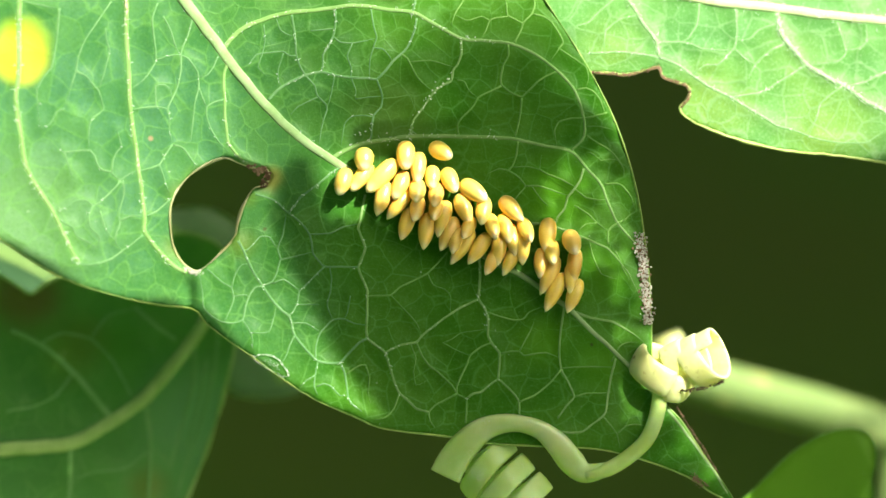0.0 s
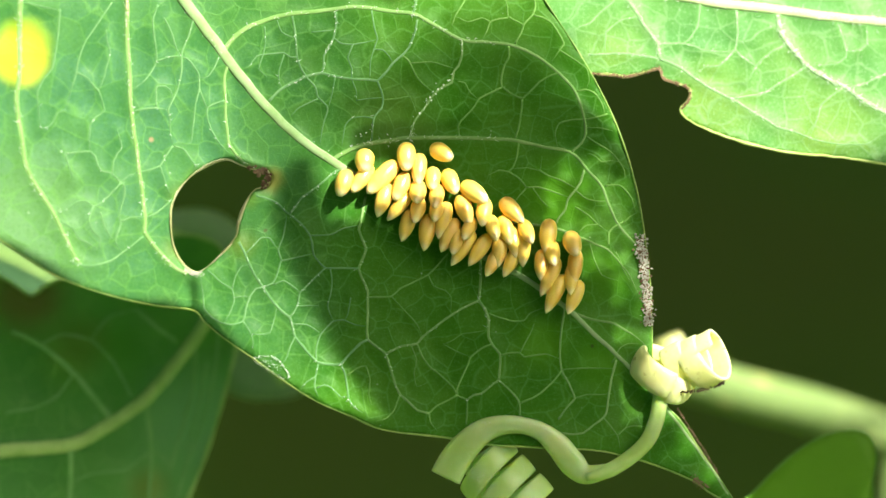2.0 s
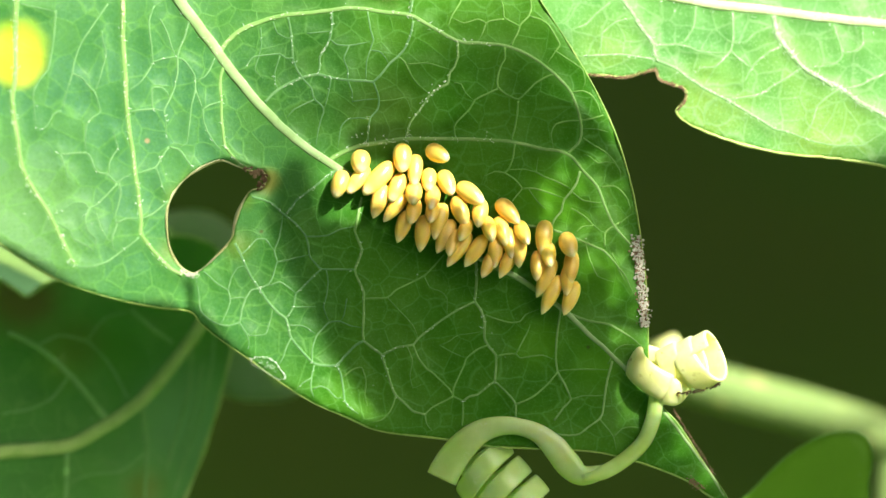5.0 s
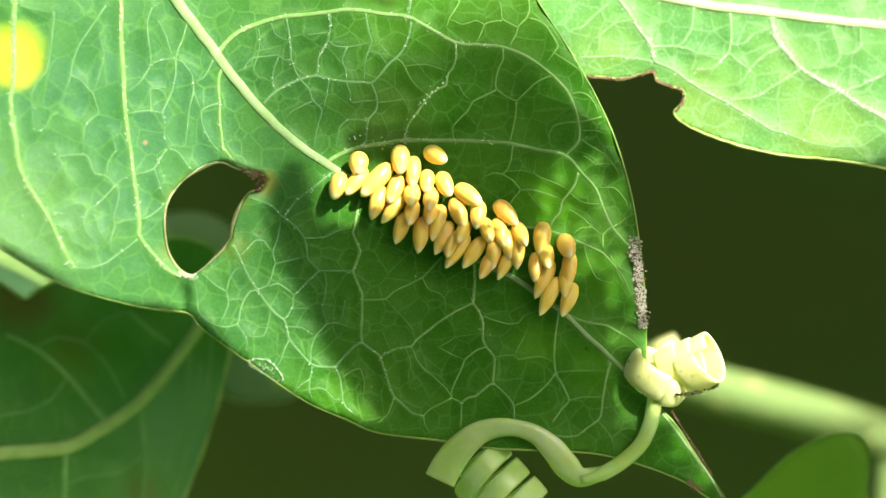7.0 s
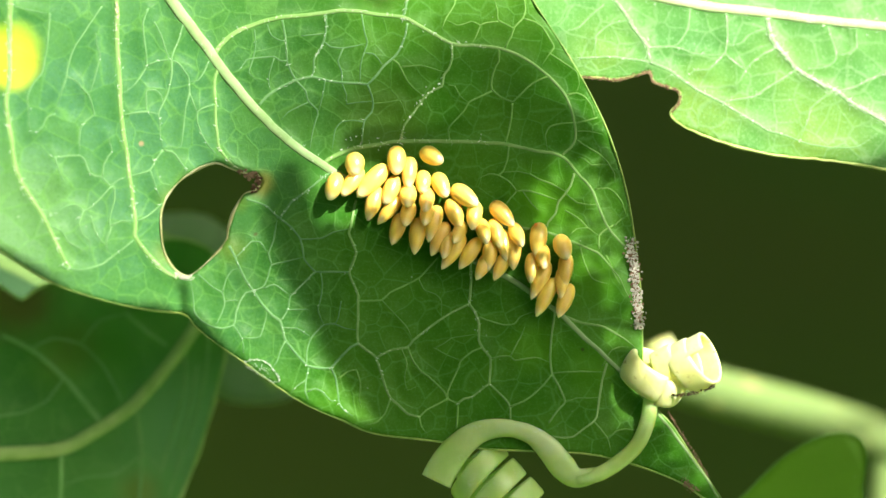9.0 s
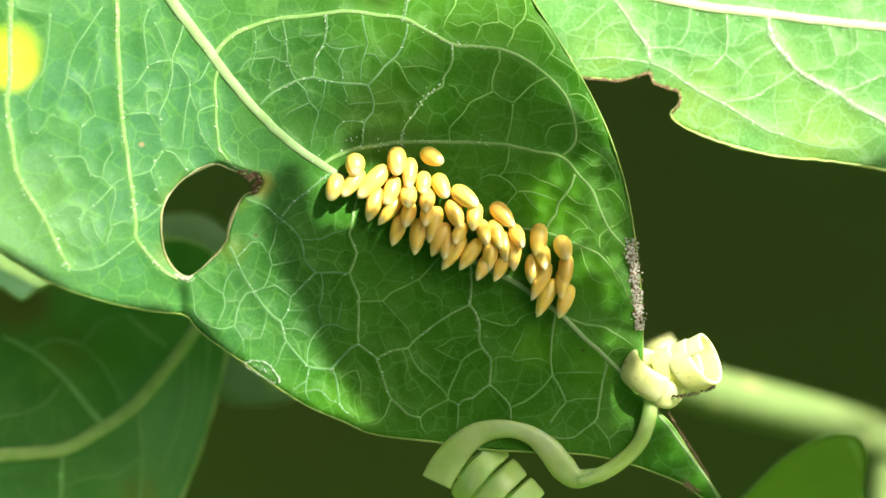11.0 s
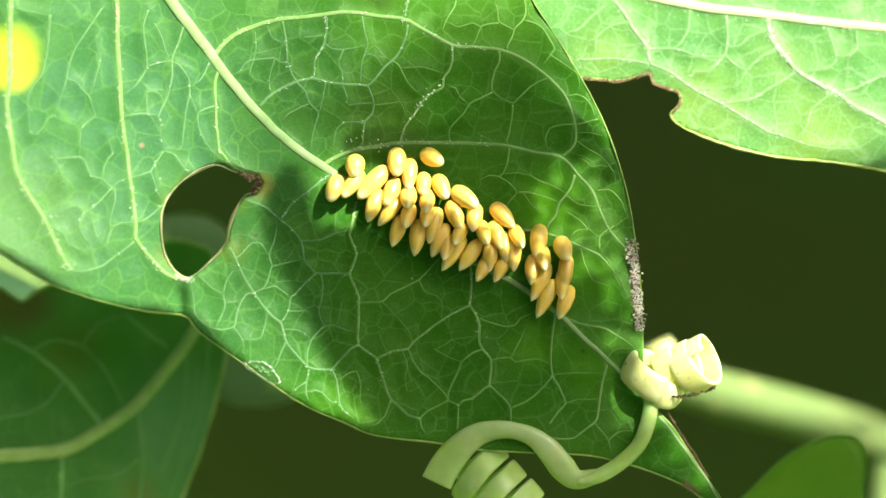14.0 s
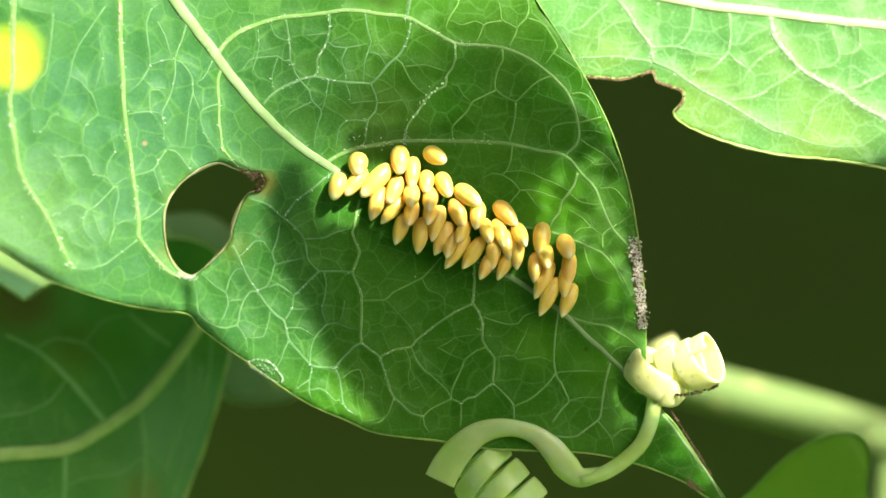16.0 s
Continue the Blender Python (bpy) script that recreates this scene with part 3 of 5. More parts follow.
vein(0.05, 0.05, (-19.89, 4.27), (-19.78, 3.57), (-19.98, 2.69), (-20.11, 2.16), (-20.01, 1.64), (-20.27, 0.76), (-20.20, 0.23), (-19.85, -0.12))
vein(0.05, 0.045, (-19.99, 4.23), (-20.57, 3.56), (-21.24, 2.86), (-21.65, 2.68), (-22.09, 3.03), (-22.76, 2.96), (-23.16, 2.61), (-23.93, 2.15))
vein(0.05, 0.05, (-20.04, 1.78), (-19.36, 2.06), (-18.54, 2.06))
vein(0.045, 0.045, (-21.24, 2.40), (-20.96, 1.46), (-20.54, 0.76), (-20.27, 0.58))
vein(0.045, 0.04, (-21.65, 2.68), (-21.91, 1.98), (-21.73, 1.28), (-21.22, 0.76), (-21.31, 0.06))
vein(0.055, 0.055, (-22.86, -0.81), (-22.05, -0.95), (-21.30, -0.88), (-20.53, -0.64), (-19.85, -0.12), (-19.18, 0.41), (-18.63, 0.87))
vein(0.055, 0.06, (-18.51, 2.03), (-17.82, 2.34), (-16.90, 3.16))
vein(0.045, 0.04, (-23.76, 1.80), (-22.85, 1.35), (-22.57, 0.76), (-22.06, 0.51), (-21.31, 0.06))
vein(0.085, 0.075, (-12.80, 0.52), (-12.44, -0.12), (-12.16, -0.82), (-11.81, -1.53), (-11.28, -2.31), (-10.75, -3.12), (-10.08, -3.83), (-9.62, -4.18), (-9.44, -4.71), (-9.27, -5.42), (-8.56, -6.30), (-7.85, -7.01), (-7.22, -7.12), (-6.45, -7.12), (-5.92, -6.56), (-5.22, -5.86), (-4.76, -5.62))
vein(0.065, 0.06, (-11.76, 3.42), (-11.06, 3.25), (-10.43, 3.00), (-10.01, 2.54), (-9.59, 2.19), (-8.95, 1.66), (-8.42, 1.02), (-8.24, 0.42), (-8.13, -0.29), (-7.71, -0.83), (-7.42, -1.11), (-6.47, -1.11), (-5.27, -1.15))
vein(0.075, 0.06, (-9.66, 2.30), (-9.31, 2.72), (-8.96, 3.26), (-8.01, 3.97), (-7.02, 4.80), (-6.49, 5.15))
vein(0.085, 0.08, (-4.89, 3.45), (-5.07, 2.55), (-5.24, 1.66), (-5.35, 1.31), (-5.06, 0.59), (-4.88, 0.06), (-5.13, -0.65), (-5.34, -1.18), (-5.06, -1.89), (-4.77, -2.61), (-4.77, -4.02), (-4.80, -5.09), (-4.76, -5.62))
vein(0.045, 0.045, (-8.38, 0.95), (-7.71, 0.95), (-7.01, 1.02), (-6.30, 1.38), (-5.28, 1.59))
vein(0.06, 0.055, (-7.42, -1.11), (-7.88, -1.54), (-8.23, -1.89), (-8.76, -2.42), (-9.00, -2.60), (-9.10, -3.30), (-9.34, -3.83), (-9.62, -4.18))
vein(0.045, 0.045, (-10.68, -2.17), (-9.99, -1.89), (-9.46, -2.24), (-9.00, -2.60))
vein(0.055, 0.05, (-11.28, -2.31), (-10.69, -2.06), (-10.41, -1.53), (-10.24, -0.82), (-10.17, -0.65), (-9.29, -0.47), (-8.13, -0.19))
vein(0.05, 0.045, (-10.17, -0.65), (-10.35, 0.06), (-10.07, 0.77), (-9.93, 1.66), (-9.83, 2.37))
vein(0.045, 0.045, (-12.37, -0.19), (-11.92, 0.24), (-11.47, 0.77), (-10.88, 0.77), (-10.52, 0.24), (-10.35, 0.06))
vein(0.055, 0.05, (-11.28, -2.31), (-11.73, -2.41), (-12.08, -2.94), (-12.35, -3.64), (-12.48, -4.42), (-13.11, -4.62), (-13.80, -4.51), (-14.43, -4.16), (-14.91, -3.63), (-14.99, -2.58), (-15.14, -1.59))
vein(0.04, 0.04, (-14.69, -1.24), (-14.34, -1.53), (-13.82, -2.05), (-13.19, -2.41), (-13.05, -3.11), (-13.29, -3.81), (-13.63, -4.52))
vein(0.04, 0.04, (-13.19, -2.41), (-12.96, -1.53), (-12.61, -1.00), (-12.16, -0.89))
vein(0.035, 0.035, (-13.05, -2.94), (-12.42, -2.87), (-12.08, -2.94))
vein(0.05, 0.045, (-9.27, -5.42), (-9.54, -5.94), (-9.78, -6.65), (-10.13, -7.17))
vein(0.04, 0.035, (-12.48, -4.42), (-12.06, -5.05), (-11.88, -5.58), (-11.88, -6.10))
vein(0.035, 0.035, (-11.89, -5.23), (-11.36, -5.23), (-10.84, -5.13), (-10.60, -4.35), (-10.43, -3.65))
vein(0.05, 0.05, (-7.96, -6.94), (-7.96, -6.06), (-7.69, -5.25), (-7.23, -4.72), (-6.92, -4.44), (-6.28, -4.37), (-5.58, -4.66), (-4.76, -4.80))
vein(0.04, 0.04, (-9.48, -4.61), (-8.57, -4.65), (-7.76, -5.14))
vein(0.04, 0.04, (-9.21, -3.48), (-8.40, -3.48), (-7.77, -3.48))
vein(0.04, 0.04, (-7.11, -1.18), (-7.00, -1.89), (-7.07, -2.60), (-7.27, -3.48), (-6.92, -4.44))
vein(0.035, 0.035, (-5.83, -2.96), (-6.00, -4.02), (-6.21, -4.41))
vein(0.065, 0.05, (-6.45, -7.12), (-6.16, -7.72), (-6.02, -8.60), (-5.91, -9.31), (-5.56, -9.84), (-5.03, -10.19))
vein(0.05, 0.045, (-6.02, -7.83), (-5.39, -7.38), (-4.86, -7.27), (-4.61, -8.09), (-4.68, -8.97), (-4.50, -9.67))
vein(0.05, 0.045, (-7.85, -7.12), (-7.99, -7.89), (-8.02, -8.59), (-7.84, -9.15))
vein(0.04, 0.035, (-7.99, -7.89), (-8.55, -8.23), (-8.90, -8.58))
vein(0.04, 0.035, (-7.88, -8.59), (-7.43, -8.38), (-6.97, -8.60), (-6.44, -9.16), (-5.91, -9.13))
vein(0.08, 0.07, (-4.76, -5.62), (-4.05, -6.15), (-3.63, -6.51), (-3.27, -7.57), (-3.02, -8.45), (-2.74, -9.05), (-2.28, -9.41), (-1.67, -10.04), (-0.89, -10.22))
vein(0.075, 0.065, (-3.63, -6.51), (-2.74, -6.05), (-1.68, -5.88), (-1.32, -5.45), (-0.43, -4.75), (0.28, -4.22), (1.17, -3.68), (1.88, -3.33), (2.24, -3.15))
vein(0.09, 0.075, (2.24, 0.24), (2.35, -1.55), (2.28, -2.61), (2.24, -3.15), (2.60, -3.68), (2.84, -4.39), (2.84, -5.46), (3.13, -5.99), (3.55, -6.52), (3.55, -7.23), (3.48, -8.19))
vein(0.06, 0.055, (-1.68, -5.88), (-1.32, -6.69), (-0.79, -7.40), (-0.43, -7.65), (0.10, -8.11), (0.63, -8.64), (0.85, -9.07))
vein(0.06, 0.05, (0.85, -9.10), (0.10, -9.53), (-0.43, -9.77), (-0.89, -10.22), (-0.79, -10.82), (-0.43, -11.28))
vein(0.06, 0.06, (3.13, -5.88), (2.41, -6.17), (1.70, -6.70), (1.52, -7.23), (1.17, -7.94), (0.88, -8.64), (0.85, -9.10), (1.45, -9.42), (1.48, -10.23), (1.41, -10.93))
vein(0.07, 0.06, (1.45, -9.42), (1.88, -9.10), (2.41, -9.00), (2.94, -8.57), (3.48, -8.19), (4.01, -8.65), (4.54, -9.18), (4.79, -9.60), (4.82, -10.59))
vein(0.06, 0.06, (4.79, -9.60), (5.61, -9.28), (6.14, -8.93), (6.86, -8.30), (7.46, -7.59))
vein(0.07, 0.06, (7.66, -3.51), (7.48, -4.75), (7.40, -5.46), (7.33, -6.70), (7.46, -7.59), (7.85, -8.30), (8.27, -9.29), (7.74, -9.89), (7.20, -10.59))
vein(0.05, 0.045, (7.46, -7.52), (8.46, -7.41), (9.35, -7.41), (10.71, -7.42))
vein(0.055, 0.05, (3.62, -6.59), (4.19, -6.45), (4.80, -6.45), (5.08, -6.70), (5.79, -6.60), (6.51, -6.53), (7.36, -6.88))
vein(0.05, 0.04, (4.80, -6.45), (5.16, -5.81), (5.44, -5.28), (5.73, -4.57))
vein(0.05, 0.045, (2.84, -3.97), (3.49, -4.22), (4.38, -4.47), (5.09, -4.39), (5.45, -3.97), (6.41, -3.61))
vein(0.045, 0.035, (8.27, -9.29), (8.99, -9.08), (9.88, -9.08), (10.59, -9.01))
vein(0.06, 0.055, (-4.77, -2.96), (-3.28, -2.89), (-2.75, -2.43), (-2.04, -2.08), (-0.97, -1.54), (-0.44, -1.01), (0.28, -0.19))
vein(0.035, 0.035, (-0.97, -1.54), (-0.61, -2.26), (0.10, -2.54), (0.46, -2.97), (0.46, -4.04))
vein(0.035, 0.035, (-3.28, -2.89), (-2.75, -3.50), (-2.21, -4.03), (-1.68, -4.67), (-1.32, -5.45))
vein(0.035, 0.035, (-0.01, -5.88), (0.81, -6.34), (1.63, -6.70))
vein(0.05, 0.04, (-2.74, -9.05), (-3.09, -10.03), (-3.62, -10.56), (-4.32, -10.72))
vein(0.035, 0.03, (-2.03, -5.98), (-1.68, -6.87), (-1.85, -7.75), (-1.68, -8.56), (-0.97, -8.29))
vein(0.03, 0.03, (0.10, -5.88), (0.63, -5.64), (1.17, -5.28), (2.84, -5.03))
vein(0.075, 0.055, (10.89, -6.89), (10.60, -7.95), (10.41, -9.01), (10.23, -10.24), (9.94, -10.60), (9.33, -11.05), (8.79, -11.47), (8.08, -11.54), (7.19, -11.40))
vein(0.05, 0.04, (10.08, -10.53), (10.57, -11.13), (10.93, -11.65), (11.10, -12.43))
vein(0.045, 0.035, (10.93, -11.65), (11.47, -11.13), (12.00, -11.02), (12.89, -11.13))
vein(0.04, 0.035, (10.61, -7.06), (11.15, -6.18), (11.69, -5.89), (12.33, -5.89))
vein(0.07, 0.06, (-6.79, 15.09), (-6.79, 14.16), (-6.93, 13.44), (-7.28, 12.72), (-7.57, 12.29), (-7.57, 11.65), (-7.67, 11.22))
vein(0.07, 0.06, (-9.55, 14.77), (-9.34, 13.77), (-9.26, 12.70), (-9.23, 12.17), (-8.98, 11.45), (-8.63, 10.92))
vein(0.09, 0.07, (-11.02, 9.33), (-10.39, 10.01), (-9.68, 10.48), (-8.63, 10.99), (-7.67, 11.18), (-6.68, 10.94), (-5.79, 10.84), (-4.72, 10.82), (-4.19, 10.75), (-3.66, 11.26), (-3.19, 11.87), (-2.59, 12.41), (-2.16, 12.96), (-1.80, 13.86), (-1.66, 14.65))
vein(0.045, 0.045, (-6.93, 13.44), (-6.50, 13.09), (-5.72, 13.03), (-4.90, 13.18), (-4.30, 13.33))
vein(0.05, 0.05, (-4.55, 15.19), (-4.37, 14.01), (-4.19, 13.40), (-4.37, 12.76), (-3.84, 12.69), (-3.48, 12.33), (-3.19, 11.87))
vein(0.04, 0.04, (-4.37, 12.76), (-4.62, 12.04), (-4.65, 10.85))
vein(0.045, 0.04, (-5.72, 13.03), (-6.04, 12.20), (-5.79, 11.49), (-5.79, 10.84), (-5.51, 10.06), (-5.51, 9.45))
vein(0.06, 0.055, (-4.19, 10.75), (-3.94, 10.07), (-3.83, 9.53), (-3.90, 9.00), (-4.37, 8.46), (-4.47, 7.92), (-4.54, 6.95))
vein(0.05, 0.05, (-8.63, 10.92), (-8.09, 10.29), (-7.92, 9.68), (-7.38, 9.15), (-7.31, 8.79), (-7.49, 8.25), (-7.66, 7.54), (-7.80, 6.57))
vein(0.04, 0.04, (-6.86, 10.94), (-7.03, 9.87), (-7.28, 8.97))
vein(0.04, 0.04, (-7.92, 9.57), (-8.45, 9.32), (-9.15, 8.95), (-9.61, 8.42))
vein(0.045, 0.04, (-4.47, 8.38), (-5.08, 8.45), (-5.79, 8.37), (-6.21, 7.91), (-6.42, 6.58))
vein(0.045, 0.045, (-9.23, 12.20), (-9.62, 12.16), (-10.04, 12.44), (-10.57, 12.40), (-11.27, 12.32), (-11.73, 12.21), (-12.42, 11.31))
vein(0.04, 0.04, (-10.04, 12.33), (-10.39, 11.26), (-10.32, 10.55), (-10.14, 10.19))
vein(0.04, 0.04, (-8.35, 13.78), (-7.39, 13.87), (-6.79, 13.95))
vein(0.035, 0.035, (-5.51, 9.45), (-4.72, 9.60), (-3.87, 9.68))
vein(0.08, 0.07, (-1.55, 16.37), (-1.69, 16.01), (-1.87, 15.29), (-1.98, 14.86))
vein(0.075, 0.065, (1.14, 13.30), (1.18, 12.44), (0.93, 11.72), (0.64, 11.36), (0.53, 10.64), (-0.08, 10.35), (-0.62, 9.92), (-1.08, 9.19), (-1.51, 8.65), (-1.87, 8.11), (-2.12, 7.11))
vein(0.05, 0.045, (-2.59, 12.34), (-2.23, 12.06), (-1.87, 11.34), (-1.69, 10.99), (-1.33, 10.56), (-0.65, 9.99))
vein(0.04, 0.04, (-2.05, 11.88), (-0.80, 11.96), (-0.08, 11.79), (0.75, 11.54))
vein(0.035, 0.035, (-11.27, 14.10), (-11.20, 13.03), (-11.34, 12.32), (-11.62, 11.42), (-11.09, 10.90))
vein(0.035, 0.03, (-3.83, 9.53), (-2.94, 9.61), (-2.15, 9.73), (-1.69, 8.65))
vein(0.035, 0.035, (-10.47, 14.47), (-10.22, 13.76), (-9.69, 13.48), (-9.30, 13.41))
vein(0.05, 0.045, (1.43, 16.21), (1.28, 15.74), (0.75, 14.95), (0.53, 14.23))
vein(0.06, 0.055, (4.51, 13.09), (4.95, 13.88), (5.13, 14.42), (5.66, 14.96), (5.84, 15.50), (5.74, 16.22))
vein(0.055, 0.05, (5.74, 14.96), (6.38, 14.78), (6.92, 14.42), (7.28, 13.88), (7.64, 13.16), (7.28, 12.62), (6.81, 11.94))
vein(0.045, 0.045, (5.13, 14.31), (4.59, 14.60), (4.12, 14.88), (4.05, 15.50), (3.87, 16.21))
vein(0.045, 0.045, (4.12, 14.78), (3.33, 14.67), (2.97, 14.52), (2.72, 13.88), (2.43, 13.30))
vein(0.035, 0.035, (2.97, 14.52), (2.43, 14.77), (1.54, 14.52), (0.75, 14.88))
vein(0.065, 0.06, (4.15, 12.98), (4.15, 12.26), (3.87, 11.72), (3.69, 11.00), (3.69, 10.46), (4.22, 9.99), (5.01, 9.64), (5.48, 10.10), (6.02, 10.64), (6.74, 11.08), (7.28, 11.29))
vein(0.06, 0.055, (3.69, 10.35), (2.97, 9.99), (2.25, 9.63), (1.89, 9.02), (1.35, 8.48), (0.92, 7.94), (1.00, 7.05))
vein(0.065, 0.06, (5.01, 9.56), (4.94, 8.66), (4.76, 7.77), (4.51, 7.05))
vein(0.05, 0.045, (8.46, 10.11), (9.07, 10.22), (9.61, 10.00), (10.04, 9.39), (10.26, 8.67))
vein(0.055, 0.05, (10.40, 8.67), (9.61, 8.42), (9.00, 8.31), (8.17, 8.31), (7.38, 8.06), (7.09, 7.48), (7.23, 6.48))
vein(0.05, 0.045, (9.10, 7.23), (9.78, 6.77), (10.61, 6.26), (11.04, 5.80), (11.47, 5.08), (11.46, 4.54))
vein(0.035, 0.035, (0.93, 10.71), (1.36, 10.64), (1.64, 10.10), (2.14, 9.63))
vein(0.04, 0.035, (7.28, 12.80), (8.36, 12.09), (9.08, 11.55), (9.25, 10.83), (9.07, 10.29))
vein(0.035, 0.035, (9.10, 7.77), (9.97, 7.77), (10.76, 7.60))
vein(0.06, 0.05, (4.76, 6.83), (4.65, 5.97), (4.40, 5.25), (4.11, 4.97), (3.50, 5.07), (2.78, 4.75))
vein(0.055, 0.045, (4.11, 4.97), (4.75, 4.61), (5.22, 4.00), (4.75, 3.39), (4.21, 2.56))
vein(0.055, 0.05, (5.22, 4.00), (6.01, 4.00), (6.90, 3.75), (7.90, 3.39))
vein(0.05, 0.05, (6.12, 5.07), (6.73, 4.72), (7.62, 4.36), (8.41, 3.93))
vein(0.035, 0.035, (4.40, 5.18), (5.29, 5.25), (6.12, 5.07), (6.19, 5.43), (6.26, 5.97))
vein(0.075, 0.06, (8.91, 5.11), (8.70, 4.36), (8.34, 3.82), (7.90, 3.28), (7.72, 2.57), (7.25, 2.03), (7.07, 1.49))
vein(0.045, 0.04, (8.34, 3.82), (9.05, 3.28), (9.95, 3.10), (10.60, 3.18))
vein(0.05, 0.045, (10.24, 4.11), (11.03, 4.18), (11.39, 4.00), (11.93, 3.29), (12.17, 2.39))
vein(0.055, 0.055, (10.47, 0.31), (10.48, 1.13), (10.84, 1.49), (11.38, 1.82))
vein(0.045, 0.04, (8.33, 2.75), (8.69, 2.57), (9.23, 2.21), (9.76, 1.67), (10.48, 1.13))
vein(0.035, 0.035, (9.76, 1.67), (9.05, 1.60), (8.51, 1.10))
vein(0.035, 0.03, (9.24, 6.15), (9.60, 5.98), (10.03, 5.62), (10.61, 5.69), (11.22, 5.62))
vein(0.045, 0.035, (10.90, -0.12), (11.19, -0.65), (11.36, -1.19), (11.79, -1.98))
vein(0.035, 0.03, (5.65, 3.93), (6.18, 3.17), (6.72, 2.67))
vein(0.04, 0.035, (11.38, 1.74), (11.92, 2.21), (12.28, 2.39))
vein(0.04, 0.035, (9.22, 0.60), (9.50, -0.48), (10.00, -1.55), (11.00, -1.90))
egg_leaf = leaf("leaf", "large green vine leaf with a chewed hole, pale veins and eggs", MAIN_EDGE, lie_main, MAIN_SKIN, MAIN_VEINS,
                [HOLE], grain=0.26, hole_mat=DRY, hairs=1100, rim=0.07, sunlit_mat=VEIN_SUNLIT, vein_first=RIB)
crust(egg_leaf, "crust", [(12.46, 0.82), (12.67, -0.32), (12.76, -2.11), (12.93, -3.54), (12.96, -4.60)], 0.15, 420, 0.085, "grey-white dried crust on the leaf margin", lie_main, 4)
crust(egg_leaf, "scurf", [(12.40, 0.70), (12.62, -0.32), (12.72, -2.11), (12.90, -3.54), (12.96, -4.60)], 0.16, 210, 0.08, "brown scurf among the crust", lie_main, 41, WITHERED)
crust(egg_leaf, "withered_edge", [(14.75, -9.95), (15.35, -10.95), (16.00, -11.95), (16.65, -13.00), (17.30, -14.05)], 0.05, 220, 0.035, "brown dried margin near the leaf tip", lie_main, 43, WITHERED)
crust(egg_leaf, "withered_edge", [(15.70, -14.35), (16.10, -14.65), (16.60, -14.85)], 0.10, 110, 0.045, "brown dried margin near the leaf tip", lie_main, 44, WITHERED)
crust(egg_leaf, "dried_scab", [(-16.05, -1.20), (-15.75, -1.42), (-15.44, -1.50), (-15.15, -1.42)], 0.07, 110, 0.05, "white dried scab at the foot of the hole", lie_main, 42, CRUST)
crust(egg_leaf, "scar", [(-11.76, -6.69), (-11.14, -6.59), (-10.44, -6.77), (-9.95, -7.30), (-9.63, -7.86), (-10.08, -7.97), (-10.64, -7.65), (-11.20, -7.29), (-11.69, -7.01), (-11.76, -6.69)], 0.03, 330, 0.022, "white papery scar on the leaf", lie_main, 6, HAIR)
crust(egg_leaf, "scar", [(-11.34, -6.94), (-10.71, -7.15), (-10.19, -7.54)], 0.14, 70, 0.02, "white papery scar on the leaf", lie_main, 7, HAIR)
crust(egg_leaf, "droppings", [(-1.75, 8.45), (-0.93, 9.71), (0.39, 10.72)], 0.09, 16, 0.06, "white flecks along a vein", lie_main, 31, HAIR)
crust(egg_leaf, "droppings", [(-6.13, 6.31), (-5.14, 7.32), (-3.36, 6.82)], 0.14, 16, 0.05, "white flecks beside the eggs", lie_main, 32, HAIR)
crust(egg_leaf, "scar", [(-19.77, 15.65), (-19.73, 15.23), (-19.70, 14.74)], 0.05, 30, 0.06, "orange-brown scar on a vein", lie_main, 33, DRY)
crust(egg_leaf, "withered_edge", [(-12.19, 5.21), (-11.66, 5.07), (-11.20, 4.93), (-10.99, 4.43), (-11.27, 4.00)], 0.12, 60, 0.12, "brown withered shreds at the hole", lie_main, 8, WITHERED)


# ---- other leaves ----
def lie_upper(x, z):
    return 1.6 + 0.05 * (x - 8) + 0.12 * (z - 5)


UPPER_NET = []
UPPER_NET += [
    ([(11.51, 16.82), (11.76, 16.27), (12.30, 15.54), (12.84, 14.62), (13.38, 13.88), (13.74, 13.33), (13.84, 12.60), (13.91, 12.31)], 0.13, 0.10),
    ([(13.91, 12.31), (15.00, 11.87), (16.09, 11.14), (17.17, 10.41), (18.44, 9.76), (19.53, 9.14), (20.62, 8.41), (21.52, 7.87), (22.43, 7.69)], 0.10, 0.07),
    ([(9.36, 12.58), (11.54, 12.67), (13.00, 12.49), (13.91, 12.31)], 0.06, 0.06),
    ([(21.53, 15.21), (21.73, 14.10), (22.16, 13.37), (22.70, 12.82), (23.24, 12.09), (23.96, 11.54), (25.05, 10.88), (25.96, 10.44), (27.23, 9.53), (28.61, 8.80), (29.77, 8.07)], 0.15, 0.12),
]
UPPER_NET += [
    ([(23.42, 11.90), (22.31, 11.16), (21.38, 10.61), (20.64, 10.13), (19.91, 9.98), (18.52, 9.76)], 0.065, 0.06),
    ([(22.27, 13.30), (21.42, 13.00), (20.68, 12.44), (20.12, 11.89), (19.56, 10.79)], 0.05, 0.045),
    ([(25.78, 10.52), (24.85, 9.89), (24.29, 9.34), (24.09, 8.60), (23.52, 7.32)], 0.05, 0.04),
    ([(26.07, 10.44), (27.26, 10.81), (28.18, 11.26), (29.48, 11.74)], 0.06, 0.05),
    ([(18.89, 15.49), (18.94, 14.09), (18.78, 12.99), (18.11, 12.25), (17.74, 11.88), (16.83, 11.81), (16.09, 11.22)], 0.06, 0.05),
    ([(13.74, 13.26), (15.20, 13.34), (16.11, 13.16), (16.66, 12.91), (17.94, 12.80), (18.78, 12.91)], 0.05, 0.05),
]
